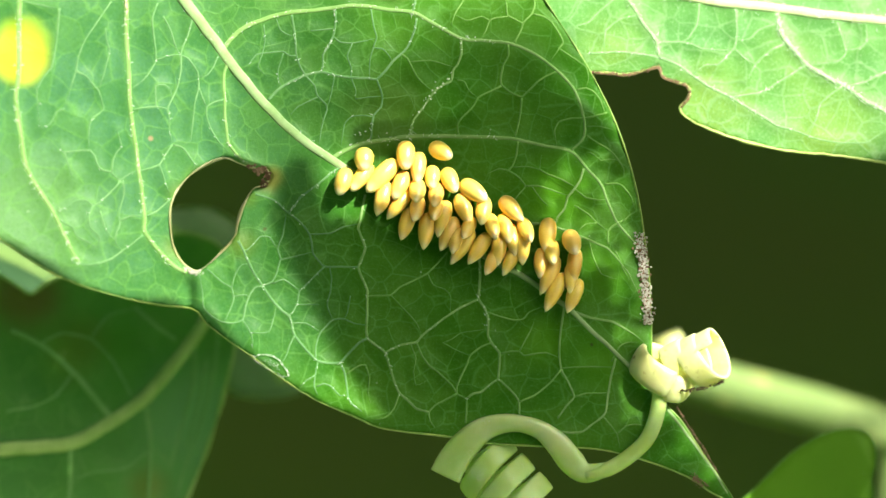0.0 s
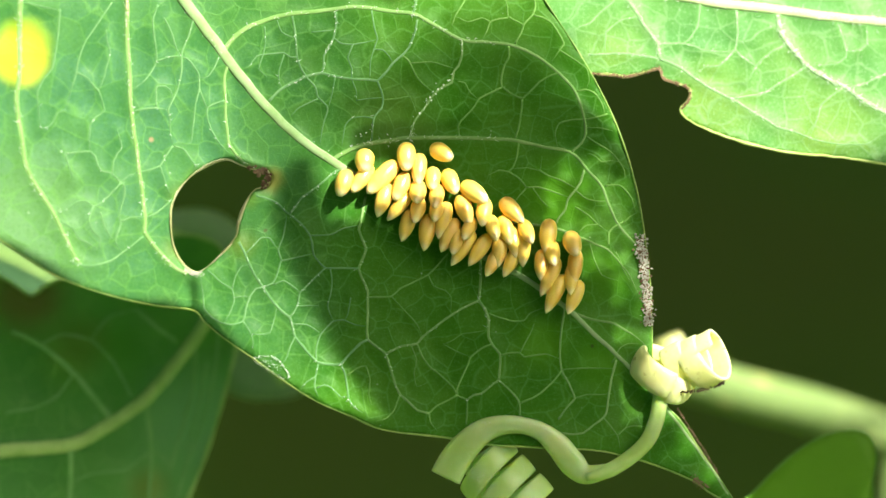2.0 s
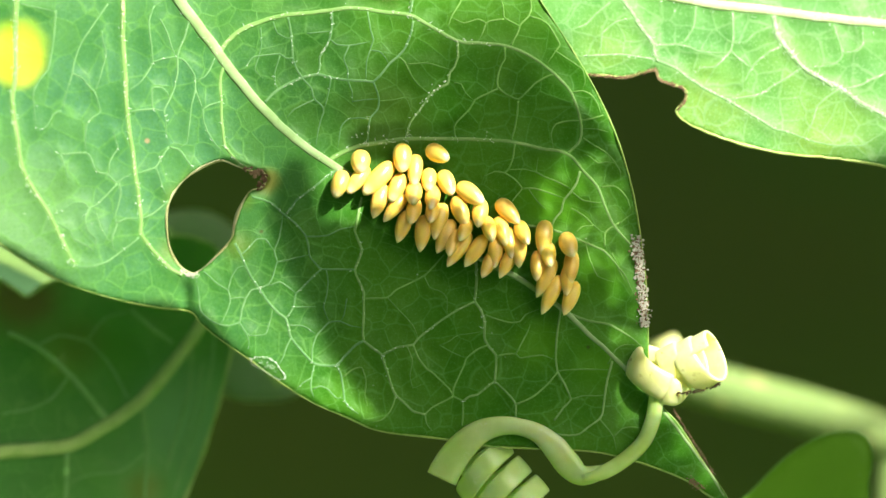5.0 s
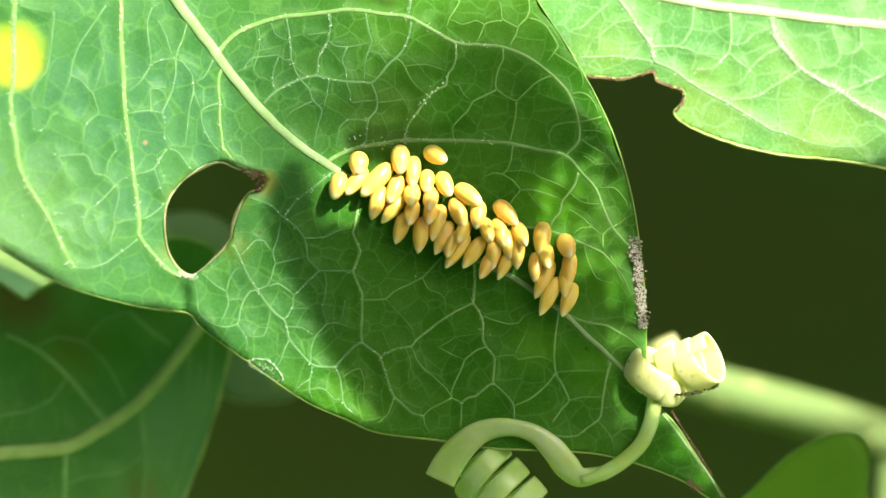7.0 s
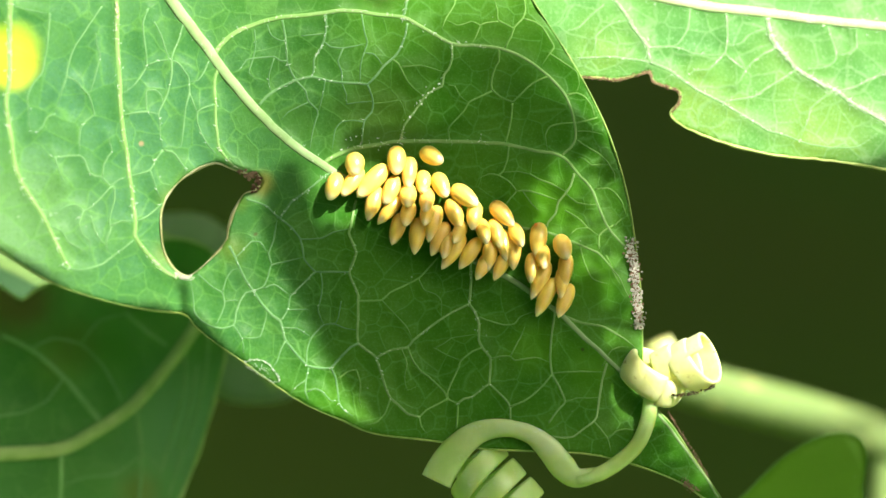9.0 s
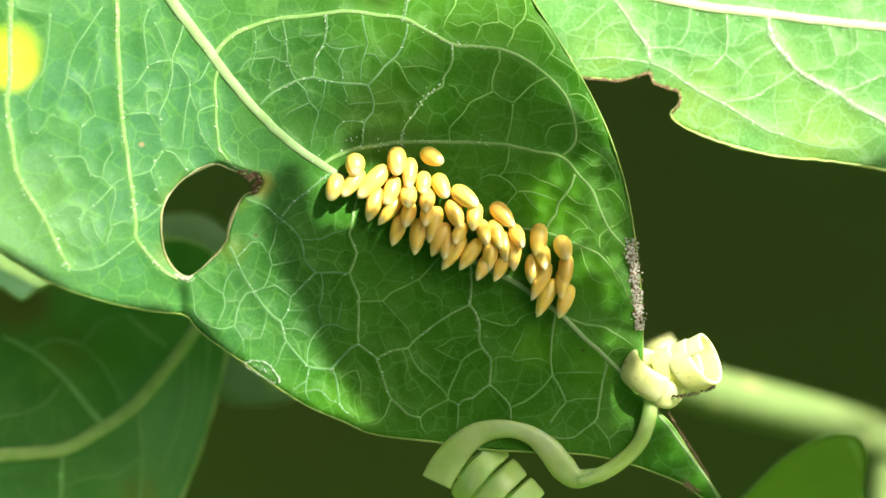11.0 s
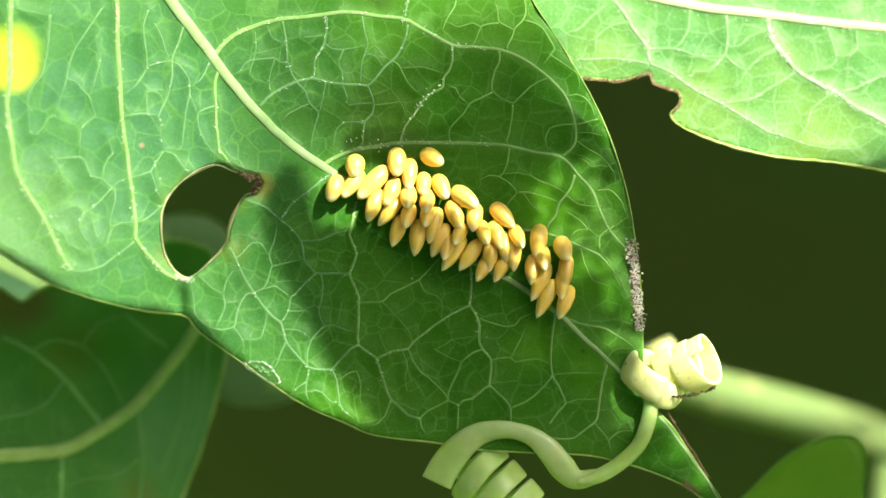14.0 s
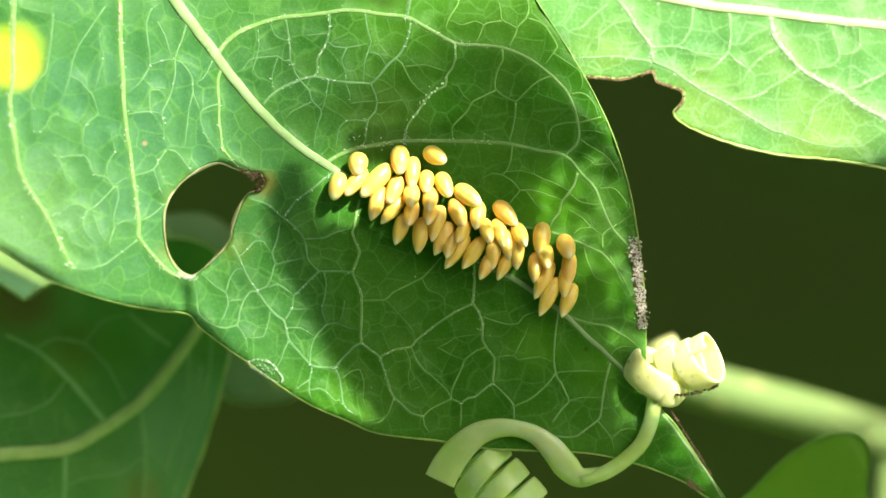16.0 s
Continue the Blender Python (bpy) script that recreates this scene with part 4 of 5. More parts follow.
UPPER_NET += [
    ([(16.55, 15.85), (16.38, 14.45), (15.75, 13.53), (15.20, 13.34)], 0.05, 0.045),
    ([(21.67, 14.66), (20.34, 14.10), (19.78, 13.54), (18.86, 13.36)], 0.04, 0.04),
    ([(22.43, 7.69), (23.89, 7.14), (25.34, 6.85), (27.18, 6.86), (28.59, 7.70)], 0.045, 0.04),
    ([(11.02, 16.08), (10.11, 15.34), (9.37, 14.60), (8.28, 14.23)], 0.04, 0.04),
    ([(12.59, 15.09), (11.38, 14.79), (10.46, 14.06), (10.38, 12.95), (10.45, 12.62)], 0.04, 0.04),
    ([(25.49, 14.68), (25.84, 13.57), (26.01, 12.65), (25.44, 12.09), (23.68, 11.83)], 0.045, 0.04),
    ([(26.01, 12.83), (26.93, 13.02), (27.38, 13.39), (27.33, 14.50)], 0.04, 0.04),
    ([(18.78, 12.91), (19.58, 12.18), (20.12, 11.89)], 0.04, 0.035),
]
upper_leaf = leaf("leaf", "sunlit yellow-green vine leaf with a ragged chewed edge",
     [(4.22, 18.23), (6.39, 14.56), (8.56, 11.71), (9.65, 11.35), (10.56, 11.32), (11.83, 11.18), (13.29, 11.58), (13.91, 11.73), (14.09, 11.07), (15.10, 10.71), (15.79, 10.38), (15.75, 9.65), (15.19, 9.03), (15.62, 8.45), (17.25, 7.61), (19.43, 6.89), (22.34, 6.27), (25.99, 5.92), (28.91, 5.45), (31.84, 5.20), (33.40, 8.79), (33.53, 13.95), (31.44, 19.50), (26.30, 21.71), (18.91, 22.03)],
     lie_upper, UPPER_SKIN, [
         ([(12.25, 17.17), (14.44, 16.59), (17.36, 16.01), (20.66, 15.66), (24.33, 15.20), (28.67, 14.74), (31.69, 14.38)], 0.34, 0.28),
     ] + UPPER_NET, grain=0.30, ragged=0.06, rim=0.10, rim_mat=RIM_GOLD, vein_first=RIB_CREAM, vein_mat=VEIN_PALE, hairs=900, hair_end=60.0, seed=2)
crust(upper_leaf, "chewed_fringe", [(9.36, 11.39), (10.56, 11.28), (11.83, 11.18), (13.29, 11.55), (13.91, 11.70), (14.12, 11.07), (15.10, 10.71), (15.79, 10.35), (15.75, 9.65), (15.30, 9.10)], 0.05, 560, 0.05, "brown dried fringe of the chewed edge", lie_upper, 14, WITHERED)


def lie_low(x, z):
    return 11 + 0.22 * (x + 18) + 0.12 * (z + 10)


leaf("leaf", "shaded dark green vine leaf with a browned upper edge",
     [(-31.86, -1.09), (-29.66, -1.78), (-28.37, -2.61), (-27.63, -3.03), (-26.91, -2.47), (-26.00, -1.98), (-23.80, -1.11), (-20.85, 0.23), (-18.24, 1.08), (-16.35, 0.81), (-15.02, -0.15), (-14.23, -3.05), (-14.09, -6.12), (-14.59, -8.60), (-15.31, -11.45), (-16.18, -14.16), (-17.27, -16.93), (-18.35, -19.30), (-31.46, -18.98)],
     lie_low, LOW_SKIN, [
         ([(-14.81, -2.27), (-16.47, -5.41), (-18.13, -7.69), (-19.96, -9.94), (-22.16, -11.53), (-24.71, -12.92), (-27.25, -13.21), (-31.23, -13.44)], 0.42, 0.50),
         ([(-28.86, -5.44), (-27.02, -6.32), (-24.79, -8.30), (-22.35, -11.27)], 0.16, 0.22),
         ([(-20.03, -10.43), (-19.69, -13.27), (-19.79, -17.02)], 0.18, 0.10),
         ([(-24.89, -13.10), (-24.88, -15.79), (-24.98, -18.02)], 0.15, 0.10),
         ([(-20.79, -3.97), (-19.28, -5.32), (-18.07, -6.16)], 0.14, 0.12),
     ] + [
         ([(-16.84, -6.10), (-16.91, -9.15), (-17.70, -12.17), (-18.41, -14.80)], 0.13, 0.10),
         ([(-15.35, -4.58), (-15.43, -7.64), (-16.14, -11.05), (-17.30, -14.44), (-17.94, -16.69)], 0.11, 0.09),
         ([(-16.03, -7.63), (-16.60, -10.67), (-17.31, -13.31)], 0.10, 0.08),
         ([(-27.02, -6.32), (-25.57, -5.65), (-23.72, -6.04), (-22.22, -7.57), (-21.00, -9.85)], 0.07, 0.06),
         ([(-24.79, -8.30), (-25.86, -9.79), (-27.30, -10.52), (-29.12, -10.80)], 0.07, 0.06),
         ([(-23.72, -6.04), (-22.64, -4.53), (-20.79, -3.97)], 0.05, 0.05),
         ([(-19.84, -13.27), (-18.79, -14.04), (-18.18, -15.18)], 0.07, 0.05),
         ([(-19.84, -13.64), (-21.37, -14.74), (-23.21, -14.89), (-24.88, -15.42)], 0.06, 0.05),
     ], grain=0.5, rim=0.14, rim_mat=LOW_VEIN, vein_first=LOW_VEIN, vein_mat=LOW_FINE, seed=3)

leaf("leaf", "pale green leaf far behind, out in the light",
     [(-37.85, 3.11), (-33.47, 1.80), (-29.53, 0.48), (-28.65, -1.27), (-29.75, -2.80), (-31.28, -3.90), (-33.03, -4.12), (-35.22, -2.58), (-37.85, -1.71)], lambda x, z: 36.0, DULL_SKIN, [([(-36.98, 0.92), (-33.47, -0.39), (-29.97, -2.15)], 0.3, 0.2)],
     grain=0.9, rim=0.04, rim_mat=LOW_VEIN, vein_mat=LOW_VEIN, seed=4)
leaf("leaf", "mid-green leaf hanging in the shade behind",
     [(-21.88, 1.65), (-19.46, 2.77), (-16.25, 2.77), (-13.83, 0.84), (-11.42, -3.18), (-9.01, -7.20), (-9.81, -10.01), (-12.63, -10.66), (-15.44, -10.01), (-17.45, -6.39), (-20.27, -2.37)], lambda x, z: 20.0, PALE_SKIN, [([(-20.27, 2.05), (-15.44, -2.37), (-11.42, -9.61)], 0.35, 0.2)],
     grain=1.0, rim=0.04, rim_mat=LOW_VEIN, vein_mat=LOW_VEIN, seed=5)
leaf("leaf", "dark green leaf below the thick stalk",
     [(18.61, -18.34), (20.86, -15.79), (23.11, -13.58), (25.17, -12.34), (27.05, -11.89), (28.36, -12.34), (28.81, -13.65), (28.55, -15.34), (28.17, -18.34), (23.11, -19.47)], lambda x, z: 8.0, OLIVE_SKIN, [],
     grain=0.9, rim=0.03, rim_mat=LOW_FINE, vein_mat=LOW_VEIN, seed=6)

# unseen leaves added towards the sun, each shaped to throw shade where needed
def lace(x, z, wide, tall, pitch, size, seed):
    """Small holes that thin a leaf's shade, scattered over an oval of that half-width and half-height."""
    rng, out = random.Random(seed), []
    for i in range(-int(wide / pitch), int(wide / pitch) + 1):
        for j in range(-int(tall / pitch), int(tall / pitch) + 1):
            if (i * pitch / wide) ** 2 + (j * pitch / tall) ** 2 < 1:
                a, b = x + pitch * (i + rng.uniform(-0.15, 0.15)), z + pitch * (j + 0.5 * (i % 2) + rng.uniform(-0.15, 0.15))
                out.append([(a + size * rng.uniform(0.85, 1.1) * math.cos(k * 1.05), b + size * rng.uniform(0.85, 1.1) * math.sin(k * 1.05)) for k in range(6)])
    return out


def shade_leaf(label, outline, rib, reach, seed, holes=()):
    leaf("leaf", label, outline, lambda x, z: 0.0, FAR_SKIN, [(rib, 0.3, 0.1)], holes, grain=0.9, rim=0.03, at=SUN_WAY * reach, seed=seed)


shade_leaf("unseen green vine leaf, added above to shade the egg leaf",
           [(-11.6, 1.2), (-11.3, 3.2), (-10.2, 4.9), (-9.0, 4.8), (-8.4, 2.7), (-7.6, 1.2), (-5.12, 1.0), (-1.68, -0.10), (0.50, -2.1), (2.19, -3.7), (6.08, -5.0), (9.59, -6.2), (12.17, -5.88), (12.37, -7.82), (10.97, -9.05), (9.79, -9.88), (9.39, -11.38), (10.39, -12.41), (11.21, -14.15), (9.54, -20.94), (-0.53, -21.14), (-4.3, -18.24), (-4.8, -12.67), (-7.3, -9.1), (-9.2, -5.5), (-11.2, -1.02)],
           [(-10.0, 1.5), (-3.40, -2.59), (8.13, -13.87)], 130, 7)
shade_leaf("unseen green vine leaf, added above to shade the egg leaf",
           [(-6.02, 6.96), (-2.87, 7.89), (2.81, 9.17), (7.8, 10.5), (10.6, 8.7), (13.4, 4.6), (14.7, 0.88), (14.51, -4.60), (10.39, -4.98), (7.9, -2.5), (6.4, -0.8), (4.8, 0.6), (3.2, 1.9), (1.2, 4.1), (-2.18, 5.67), (-5.30, 5.55)],
           [(-5.64, 6.82), (2.74, 7.29), (14.48, 0.04)], 95, 8,
           lace(9.34, 2.18, 3.3, 4.2, 1.15, 0.53, 21) + lace(12.1, -2.6, 1.9, 1.5, 1.15, 0.50, 27))
shade_leaf("unseen large vine leaf, added high above to dim the egg leaf",
           [(-8.2, 6.8), (-6.6, 9.6), (-3.0, 13.4), (2.17, 14.92), (6.24, 14.98), (8.74, 11.91), (9.36, 9.0), (8.91, 7.5), (2.72, 7.5), (-2.92, 7.2), (-6.06, 6.8)], [(-6.0, 8.0), (2.87, 11.04), (8.0, 9.0)], 420, 13,
           lace(-1.58, 10.06, 4.8, 2.4, 1.3, 0.52, 22))
shade_leaf("unseen broad green vine leaf, added to shade the lower leaf",
           [(-42.98, -5.14), (-31.08, -4.28), (-25.22, -6.19), (-22.46, -6.44), (-17.52, -6.15), (-13.57, -9.18), (-9.45, -11.43), (-4.56, -12.88), (-4.49, -16.27), (-8.58, -19.02), (-28.29, -22.55), (-41.95, -23.30)], [(-41.18, -9.18), (-23.66, -13.03), (-8.36, -16.66)], 78, 9)
shade_leaf("unseen small vine leaf, added to shade the leaf tip",
           [(8.8, -10.6), (10.5, -9.9), (11.2, -10.9), (12.40, -11.54), (14.81, -11.62), (17.01, -13.86), (18.92, -16.91), (17.12, -19.39), (13.18, -18.01), (10.86, -15.74), (8.86, -13.84)], [(12.69, -12.31), (15.04, -14.76), (17.59, -18.57)], 100, 14, lace(15.83, -13.98, 2.6, 2.4, 1.2, 0.58, 23) + lace(11.9, -11.9, 1.5, 1.0, 1.1, 0.42, 29))
shade_leaf("unseen small leaf, added to stop sun through the chewed hole",
           [(-15.06, 4.14), (-13.28, 4.05), (-11.98, 3.95), (-11.61, 3.31), (-12.10, 2.62), (-12.98, 2.28), (-13.71, 1.28), (-14.19, 0.00), (-14.44, -0.92), (-15.46, -2.18), (-16.72, -3.37), (-17.32, -3.64), (-18.11, -3.29), (-18.73, -2.37), (-18.92, -0.91), (-18.77, 0.62), (-18.14, 1.81), (-16.85, 3.12)], [(-13.25, 3.53), (-15.77, 0.34), (-17.53, -3.13)], 29, 10)
shade_leaf("unseen green leaf, added to shade the leaf below the stalk",
           [(26.29, -4.96), (27.36, 0.04), (32.00, 1.82), (38.07, 0.75), (39.86, -4.25), (38.43, -9.96), (32.71, -12.11), (27.71, -9.96)], [(26.64, -4.61), (32.71, -5.68), (39.50, -4.25)], 30, 11)


def sprig(label, reach, leaflets):
    """An unseen shoot added to dim the sun, with small pointed leaves (x, z, half-length) along a bent stem."""
    top = thing("vine_sprig", label, "sprig", at=SUN_WAY * reach)
    stem = spline([Vector((x + 1.0, 1.2, z)) for x, z, r in leaflets], 0.6)
    v, f = tube(stem, lambda t: (0.16 - 0.08 * t, 0.16 - 0.08 * t), 6)
    part("shoot", v, f, STALK, top)
    for k, (x, z, r) in enumerate(leaflets):
        turn, v = 0.7 * k, []
        for y in (0.0, 0.2):
            v += [(x + r * 0.1 * math.cos(turn), 0.25 + y, z + r * 0.1 * math.sin(turn))]
            for j in range(12):
                w = 2 * math.pi * j / 12
                a, b = r * 1.15 * math.cos(w), r * 0.85 * math.sin(w) * (1 - 0.25 * math.cos(w))
                v.append((x + a * math.cos(turn) - b * math.sin(turn), y, z + a * math.sin(turn) + b * math.cos(turn)))
        f = [(0, 1 + j, 1 + (j + 1) % 12) for j in range(12)] + [(13, 14 + (j + 1) % 12, 14 + j) for j in range(12)]
        f += [(1 + j, 14 + j, 14 + (j + 1) % 12, 1 + (j + 1) % 12) for j in range(12)]
        part("leaflet", v, f, FAR_SKIN, top)


# unseen, far towards the sun: its soft shade dims the leaf's left part
sprig("unseen shoot with small leaves, added to dim the egg leaf", 520,
      [(-4.6, 14.6, 1.2), (-8.2, 14.0, 1.35), (-11.6, 12.2, 1.2), (-8.0, 10.6, 1.4), (-11.4, 8.4, 1.2), (-8.8, 6.9, 1.25), (-12.8, 5.4, 1.0), (-12.6, 2.3, 1.2), (-12.4, -1.0, 1.3), (-15.0, -2.6, 0.9), (-11.4, -4.4, 1.3), (-9.0, -7.4, 1.15)])


# ---- stalks ----
def stalk(name, label, path, r0, r1, material=None, parent=None):
    ob_path = spline(path, 2.0)
    v, f = tube(ob_path, lambda s: (r0 + (r1 - r0) * s, r0 + (r1 - r0) * s), 14, lambda i: Vector((0.3, 0, 1)))
    return part(name, v, f, material or STALK, parent, label)


vine = thing("vine", "thick pale green vine stalk, lit by the sun", "vine")
at36 = lambda pts: [Vector((x, 36.0, z)) for x, z in pts]
stalk("stalk", "", at36([(14.72, -8.72), (17.35, -9.24), (22.61, -10.91), (26.99, -12.00), (31.37, -13.32), (34.35, -14.33), (37.94, -15.73), (44.51, -18.36)]), 1.8, 1.7, parent=vine)
stalk("side_stalk", "", at36([(35.31, -14.41), (34.87, -17.04), (34.44, -22.74), (34.00, -28.87)]), 1.1, 1.1, parent=vine)
stalk("bud", "cream swollen node", [Vector((x, 12.5, z)) for x, z in [(15.10, -5.82), (15.26, -6.20), (15.41, -6.82), (15.72, -7.86)]], 1.1, 1.5, COIL, vine)


def local(x, y, z):
    """A place in the world, in metres, as millimetres in the picture's space."""
    return (BASE.inverted() @ Vector((x, y, z))) / MM


def petiole(start, bow, end, r=0.6):
    stalk("petiole", "", [Vector(start), Vector(bow), Vector(end)], r, r * 1.3, parent=vine)


fork = Vector((44.5, 36.0, -18.4))
stalk("main_stem", "", [local(0.10, 0.08, -0.02), local(0.085, 0.07, 0.25), fork, local(0.20, 0.05, 0.70), local(0.30, -0.02, 0.92), local(0.42, -0.14, 1.10)], 2.6, 1.4, parent=vine)
high, top_end = local(0.20, 0.05, 0.70), local(0.36, -0.08, 1.01)
petiole((-21.0, -2.0, 25.5), (5.0, 30.0, 52.0), high)
petiole((33.0, 6.5, 13.6), (50.0, 25.0, 30.0), high)
petiole((-32.2, 7.4, -13.6), (-40.0, 50.0, -46.0), fork)
petiole((-10.6, 20.0, -4.8), (8.0, 35.0, 40.0), high)
petiole((-36.0, 36.0, 1.5), (-42.0, 60.0, 45.0), high)
petiole((23.6, 8.0, -19.2), (35.0, 25.0, -32.0), fork)
for reach in (60, 78, 95, 130, 420):
    p = SUN_WAY * reach + Vector((16.0, 0, 3.0))
    petiole(p, p.lerp(top_end, 0.5) + Vector((20, 0, 25)), top_end)


# ---- eggs ----
def egg_mesh(blunt):
    """A spindle 1 long and 1 wide at its belly: rounded where it is glued, drawn to a more or less blunt point at the free end."""
    rings, sides, v, f = 14, 14, [(0, 0, 0.5)], []
    for i in range(1, rings):
        s = i / rings
        r = 0.5 * ((1 - (1 - s / 0.36) ** 2) ** 0.5 if s < 0.36 else 1.0 if s < 0.42 else (1 - ((s - 0.42) / 0.58) ** 1.85) ** blunt)
        for k in range(sides):
            w = 2 * math.pi * k / sides
            v.append((r * math.cos(w), r * math.sin(w), 0.5 - s))
    v.append((0, 0, -0.5))
    f += [(0, 1 + k, 1 + (k + 1) % sides) for k in range(sides)]
    for i in range(rings - 2):
        for k in range(sides):
            a, b = 1 + i * sides + k, 1 + i * sides + (k + 1) % sides
            f.append((a, a + sides, b + sides, b))
    e = len(v) - 1
    f += [(e, e - sides + (k + 1) % sides, e - sides + k) for k in range(sides)]
    me = bpy.data.meshes.new("egg")
    me.from_pydata(v, [], f)
    me.materials.append(EGG)
    me.polygons.foreach_set("use_smooth", [True] * len(me.polygons))
    return me


ROUND_EGG, EGG_SHAPE = egg_mesh(0.58), egg_mesh(0.8)
# glued end x, z, free end x, z, width
UPPER_EGGS = [
    (-6.01, 5.06, -6.54, 3.36, 1.11),
    (-4.95, 6.29, -4.98, 4.91, 1.25),
    (-4.49, 5.41, -5.76, 3.61, 1.00),
    (-2.90, 5.62, -4.81, 3.54, 1.21),
    (-2.33, 6.79, -2.37, 4.95, 1.21),
    (-1.48, 6.15, -1.63, 4.10, 1.00),
    (-2.33, 4.91, -3.08, 3.08, 1.07),
    (-0.64, 5.23, -0.71, 3.78, 1.00),
    (0.14, 5.09, 0.78, 3.54, 1.11),
    (-0.78, 6.54, 0.57, 5.76, 1.14),
    (1.13, 4.24, 2.76, 3.04, 1.21),
    (-3.50, 4.10, -4.17, 2.05, 1.07),
    (-2.19, 3.57, -3.54, 1.84, 0.93),
    (-1.59, 4.21, -1.66, 2.93, 1.11),
    (-0.35, 4.00, -0.57, 2.62, 1.00),
]
MIDDLE_EGGS = [
    (-1.48, 3.15, -1.84, 1.70, 1.00),
    (-0.35, 3.04, -0.60, 1.77, 0.93),
    (-2.02, 2.44, -2.65, 0.53, 1.00),
    (-0.92, 2.16, -1.24, -0.07, 1.07),
    (0.21, 2.93, -0.35, 0.71, 1.07),
    (0.78, 1.87, -0.18, -0.14, 1.07),
    (1.03, 3.36, 1.70, 1.52, 1.11),
    (2.65, 3.15, 2.40, 1.48, 1.04),
    (1.84, 1.87, 1.24, 0.64, 0.89),
    (2.97, 2.05, 3.32, 0.57, 0.93),
    (1.84, 1.10, 0.46, -0.99, 1.00),
    (2.83, 0.88, 1.56, -0.99, 1.00),
    (3.75, 3.15, 5.05, 1.72, 1.14),
    (3.75, 2.09, 4.17, 0.32, 1.00),
    (4.98, 1.80, 5.55, 0.42, 0.95),
]
LOWER_EGGS = [
    (3.61, 0.81, 3.39, -1.10, 1.00),
    (4.98, 1.17, 4.98, -1.06, 1.07),
    (3.46, -0.07, 2.65, -1.66, 0.89),
    (4.67, 0.11, 3.75, -1.70, 0.89),
    (6.68, 1.84, 6.43, -0.28, 1.14),
    (6.79, 0.46, 6.93, -0.99, 1.00),
    (6.22, -0.07, 6.05, -1.87, 0.93),
    (7.18, -0.60, 6.08, -2.90, 1.00),
    (7.95, 0.99, 8.34, -0.35, 1.18),
    (8.38, -0.07, 8.13, -2.26, 1.00),
    (8.13, -0.95, 7.95, -2.83, 0.93),
    (7.50, -1.66, 6.40, -3.96, 1.00),
    (8.59, -2.02, 7.78, -4.03, 1.00),
    (0.99, 1.27, 0.57, -0.32, 0.93),
    (4.28, 1.45, 4.53, -0.49, 0.93),
]
EGGS = UPPER_EGGS + MIDDLE_EGGS + LOWER_EGGS


def egg_ends(x1, z1, x2, z2, plump):
    """Where an egg is glued and where its free end stands out from the leaf."""
    a = Vector((x1, lie_main(x1, z1) - 0.40, z1))
    b = Vector((x2, 0, z2))
    seen = (Vector((x2, z2)) - Vector((x1, z1))).length
    b.y = a.y - (1.0 if plump else min(1.5, max(0.75, 4.4 - seen * seen) ** 0.5))
    return (a if plump else a + (a - b) * 0.08), b


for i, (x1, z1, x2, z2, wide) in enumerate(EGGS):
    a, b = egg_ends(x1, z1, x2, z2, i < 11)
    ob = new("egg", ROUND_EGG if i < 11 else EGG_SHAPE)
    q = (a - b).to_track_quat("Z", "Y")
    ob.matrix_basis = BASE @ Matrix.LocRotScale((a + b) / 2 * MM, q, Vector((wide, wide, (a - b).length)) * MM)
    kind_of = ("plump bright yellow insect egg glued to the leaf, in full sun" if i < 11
               else "slender amber insect egg with a sunlit-pale tip, apart from the cluster" if i >= 34 and i not in (43, 44)
               else "slender amber insect egg with a sunlit-pale tip, glued to the leaf")
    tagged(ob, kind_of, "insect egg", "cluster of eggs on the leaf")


def shade_place(p):
    """Where a leaf held up towards the sun would shade this place."""
    return p.x - p.y * SUN_WAY.x / SUN_WAY.y, p.z - p.y * SUN_WAY.z / SUN_WAY.y


def fleck_hole(i, size):
    """A small hole added so that the sun falls on the free end of an egg."""
    a, b = egg_ends(*EGGS[i][:4], False)
    x, z = shade_place(b.lerp(a, 0.22))
    return [(x + size * (1 + 0.2 * math.sin(3 * k + i)) * math.cos(k * 1.05), z + size * (1 + 0.2 * math.cos(2 * k + i)) * math.sin(k * 1.05)) for k in range(6)]


# unseen leaf added to shade the lower eggs, with holes for sunlit tips
shade_leaf("unseen narrow green leaf, added with holes to shade and fleck eggs",
           [(-7.35, 0.3), (-6.0, 1.1), (-4.5, 1.5), (-3.0, 1.8), (-1.5, 1.9), (-0.2, 1.8), (0.8, 1.5), (1.5, 1.0), (2.3, 0.6), (4.02, 0.0), (6.68, -0.8), (9.6, -3.2), (10.63, -7.50), (10.30, -10.33), (8.93, -11.28), (5.72, -8.43), (3.71, -6.52), (-1.17, -3.91), (-5.62, -0.92)], [(-7.0, 1.52), (-5.9, 0.2), (-4.6, -1.0)], 60, 12,
           [fleck_hole(i, size) for i, size in ((12, 0.50), (21, 0.72), (22, 0.55), (24, 0.52), (27, 0.85), (28, 0.72), (29, 0.52), (34, 0.75), (31, 0.48), (36, 0.45))])


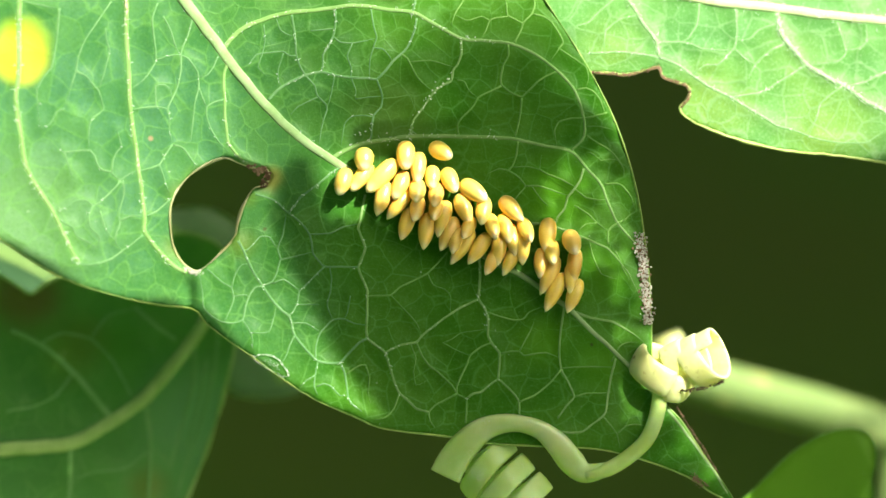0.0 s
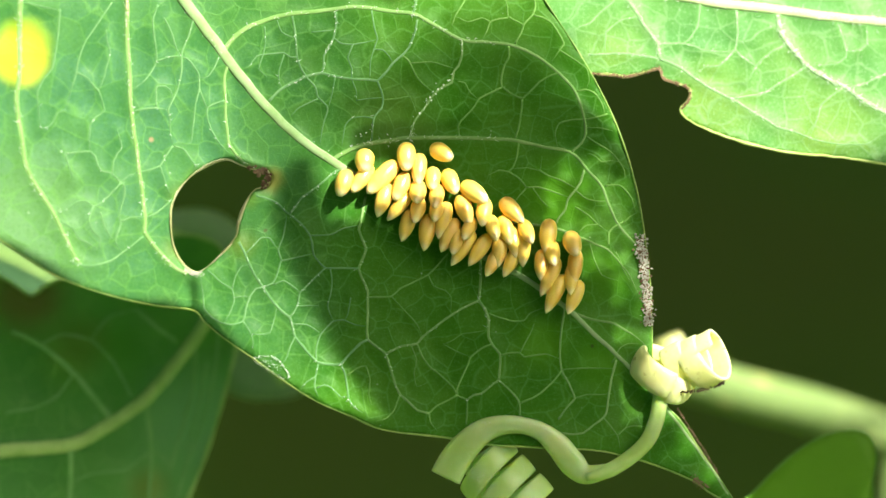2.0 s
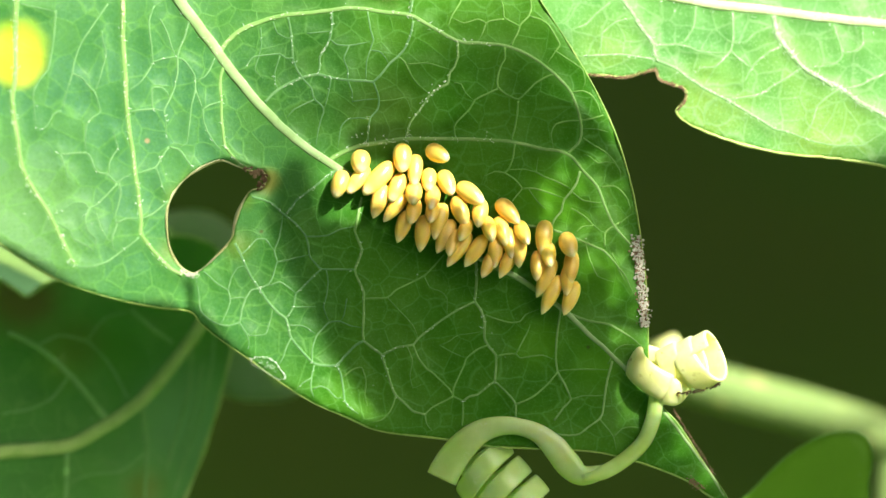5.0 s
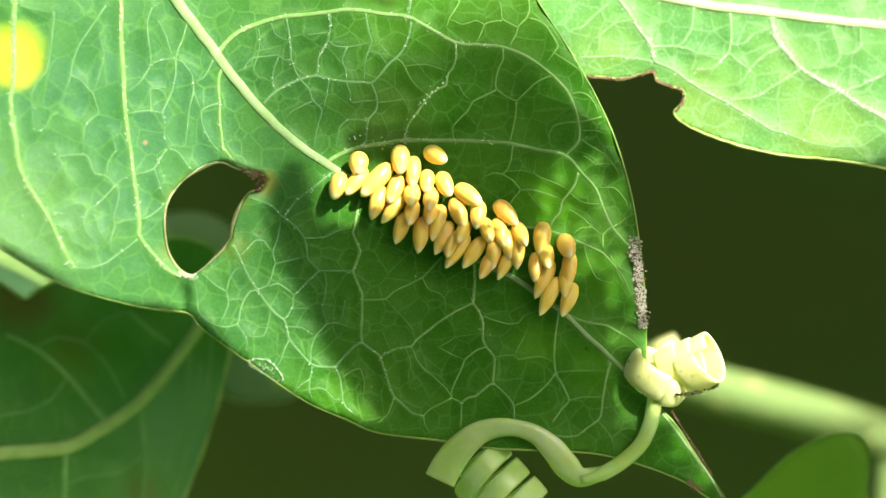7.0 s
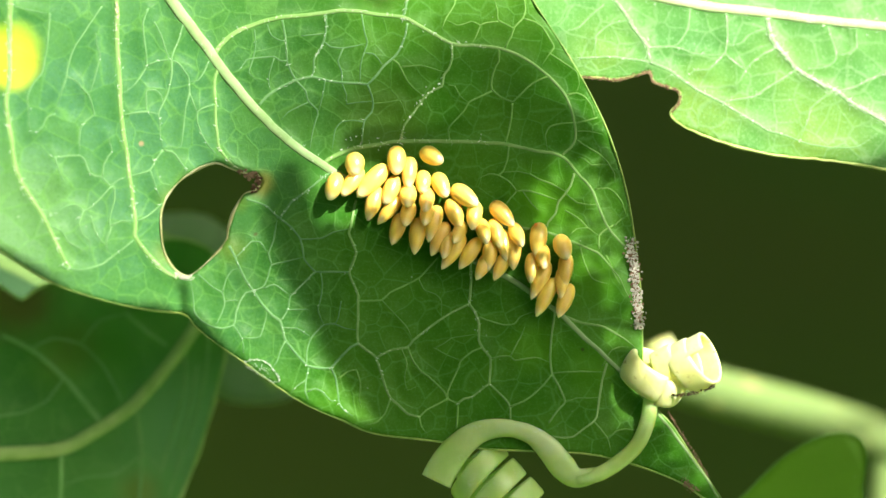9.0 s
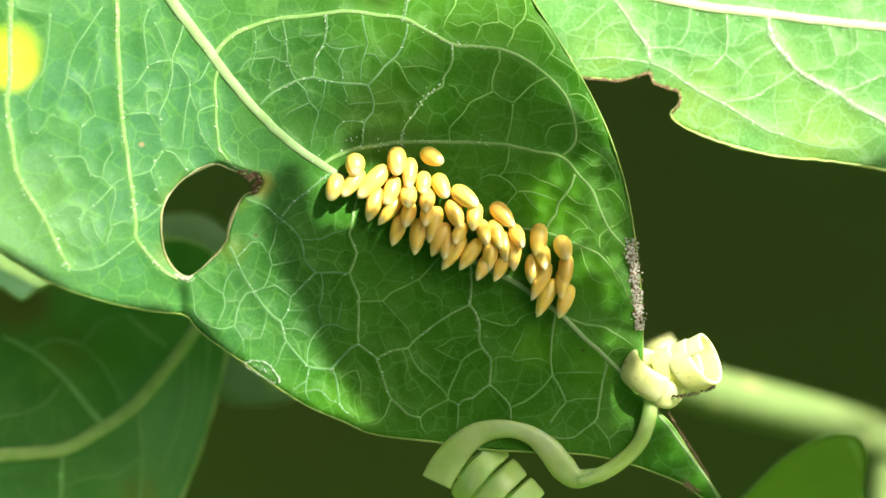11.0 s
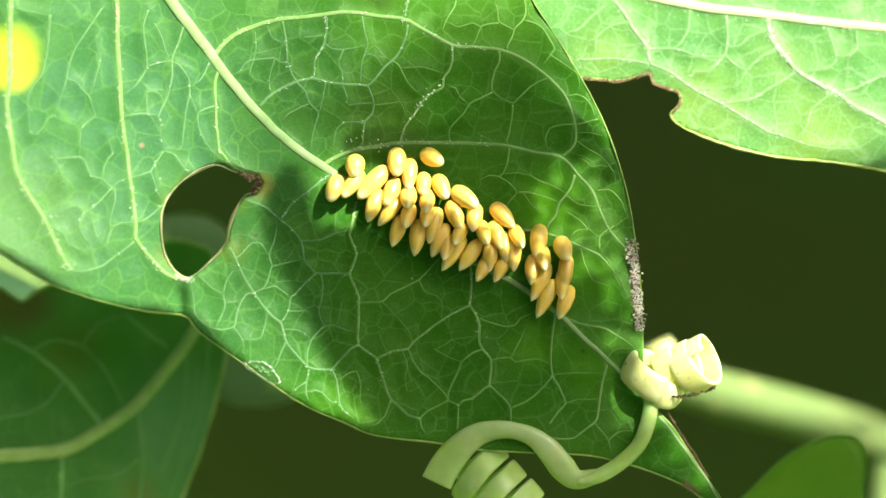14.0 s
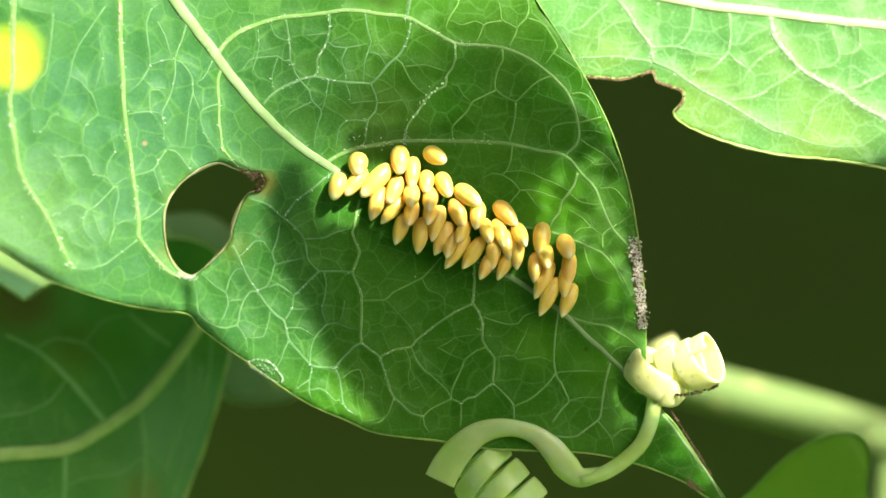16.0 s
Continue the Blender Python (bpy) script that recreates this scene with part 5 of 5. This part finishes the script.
# ---- tendril ----
def helix(start, drift, axis, radius, pitch, turns, phase, wide, thick, per=28, square=0.55):
    """A flat ribbon wound round an axis, each turn set off along drift."""
    w, go = axis.normalized(), drift.normalized()
    u = w.cross(Vector((0, 0, 1))).normalized()
    v = w.cross(u)
    n = int(turns * per)
    path = []
    for i in range(n + 1):
        t = phase + 2 * math.pi * i / per
        r = radius[0] + (radius[1] - radius[0]) * i / n
        path.append(start + go * (pitch * i / per) + u * (r * math.cos(t)) + v * (r * math.sin(t)))
    return tube(path, lambda s: (wide, thick), 16, lambda i: w, square=square)


tendril = thing("tendril", "pale green coiled tendril wound round the leaf margin", "tendril")
v, f = helix(Vector((13.85, -0.1, -7.85)), Vector((0.45, -0.33, 0.82)), Vector((0.45, -0.33, 0.82)), (1.85, 1.85), 0.2, 1.0, 0.9, 0.95, 0.34, square=0.8)
part("ring", v, f, COIL, tendril, "cream turn gripping the leaf margin")
v, f = helix(Vector((14.3, -0.3, -7.35)), Vector((0.90, -0.35, 0.18)), Vector((0.80, -0.40, 0.46)), (1.2, 1.72), 1.1, 2.75, 1.2, 0.78, 0.12)
part("coil", v, f, COIL, tendril, "cream sunlit coil")
crust(tendril, "stain", [(14.00, -9.16), (14.57, -8.87), (15.24, -8.84), (15.94, -8.77), (16.90, -8.59), (17.54, -8.17)], 0.05, 150, 0.06, "dark brown scurf under the coil", lambda x, z: -1.75, 12, SCURF)
STRAND = [Vector((x, -1.0 - 0.1 * k, z)) for k, (x, z) in enumerate([(13.72, -8.52), (13.58, -9.58), (13.29, -10.85), (12.66, -12.09), (11.35, -13.22), (9.93, -13.97), (8.91, -14.18)])]
v, f = tube(spline(STRAND, 0.25), lambda s: ((0.50 - 0.04 * s) * (1 - 0.5 * max(0.0, (s - 0.82) / 0.18)), 0.42 * (1 - 0.5 * max(0.0, (s - 0.82) / 0.18))), 12)
part("strand", v, f, TENDRIL, tendril, "smooth pale green strand")
BEND = [(10.29, -13.82), (8.91, -14.04), (7.99, -13.26), (7.14, -12.20), (5.94, -11.28), (4.28, -10.92), (2.62, -11.28), (1.34, -12.34), (0.57, -13.40), (0.14, -14.25)]
WIDE = (0.45, 0.62, 0.84, 0.78, 0.60, 0.53, 0.62, 0.76, 0.90, 0.98, 1.0)


def bend_wide(s):
    k = min(9, int(s * 10))
    return WIDE[k] + (WIDE[k + 1] - WIDE[k]) * (s * 10 - k)


v, f = tube([Vector((x, -1.2, z)) for x, z in spline(BEND, 0.25)], lambda s: (bend_wide(s), 0.42), 16, square=0.85)
part("bend", v, f, TENDRIL, tendril)
v, f = helix(Vector((2.3, 0.6, -13.2)), Vector((0.62, -0.2, -0.72)), Vector((0.62, -0.2, -0.72)), (2.0, 2.2), 1.64, 2.7, 2.2, 0.70, 0.2)
part("lower_coil", v, f, TENDRIL, tendril)


def motions():
    pass


motions()
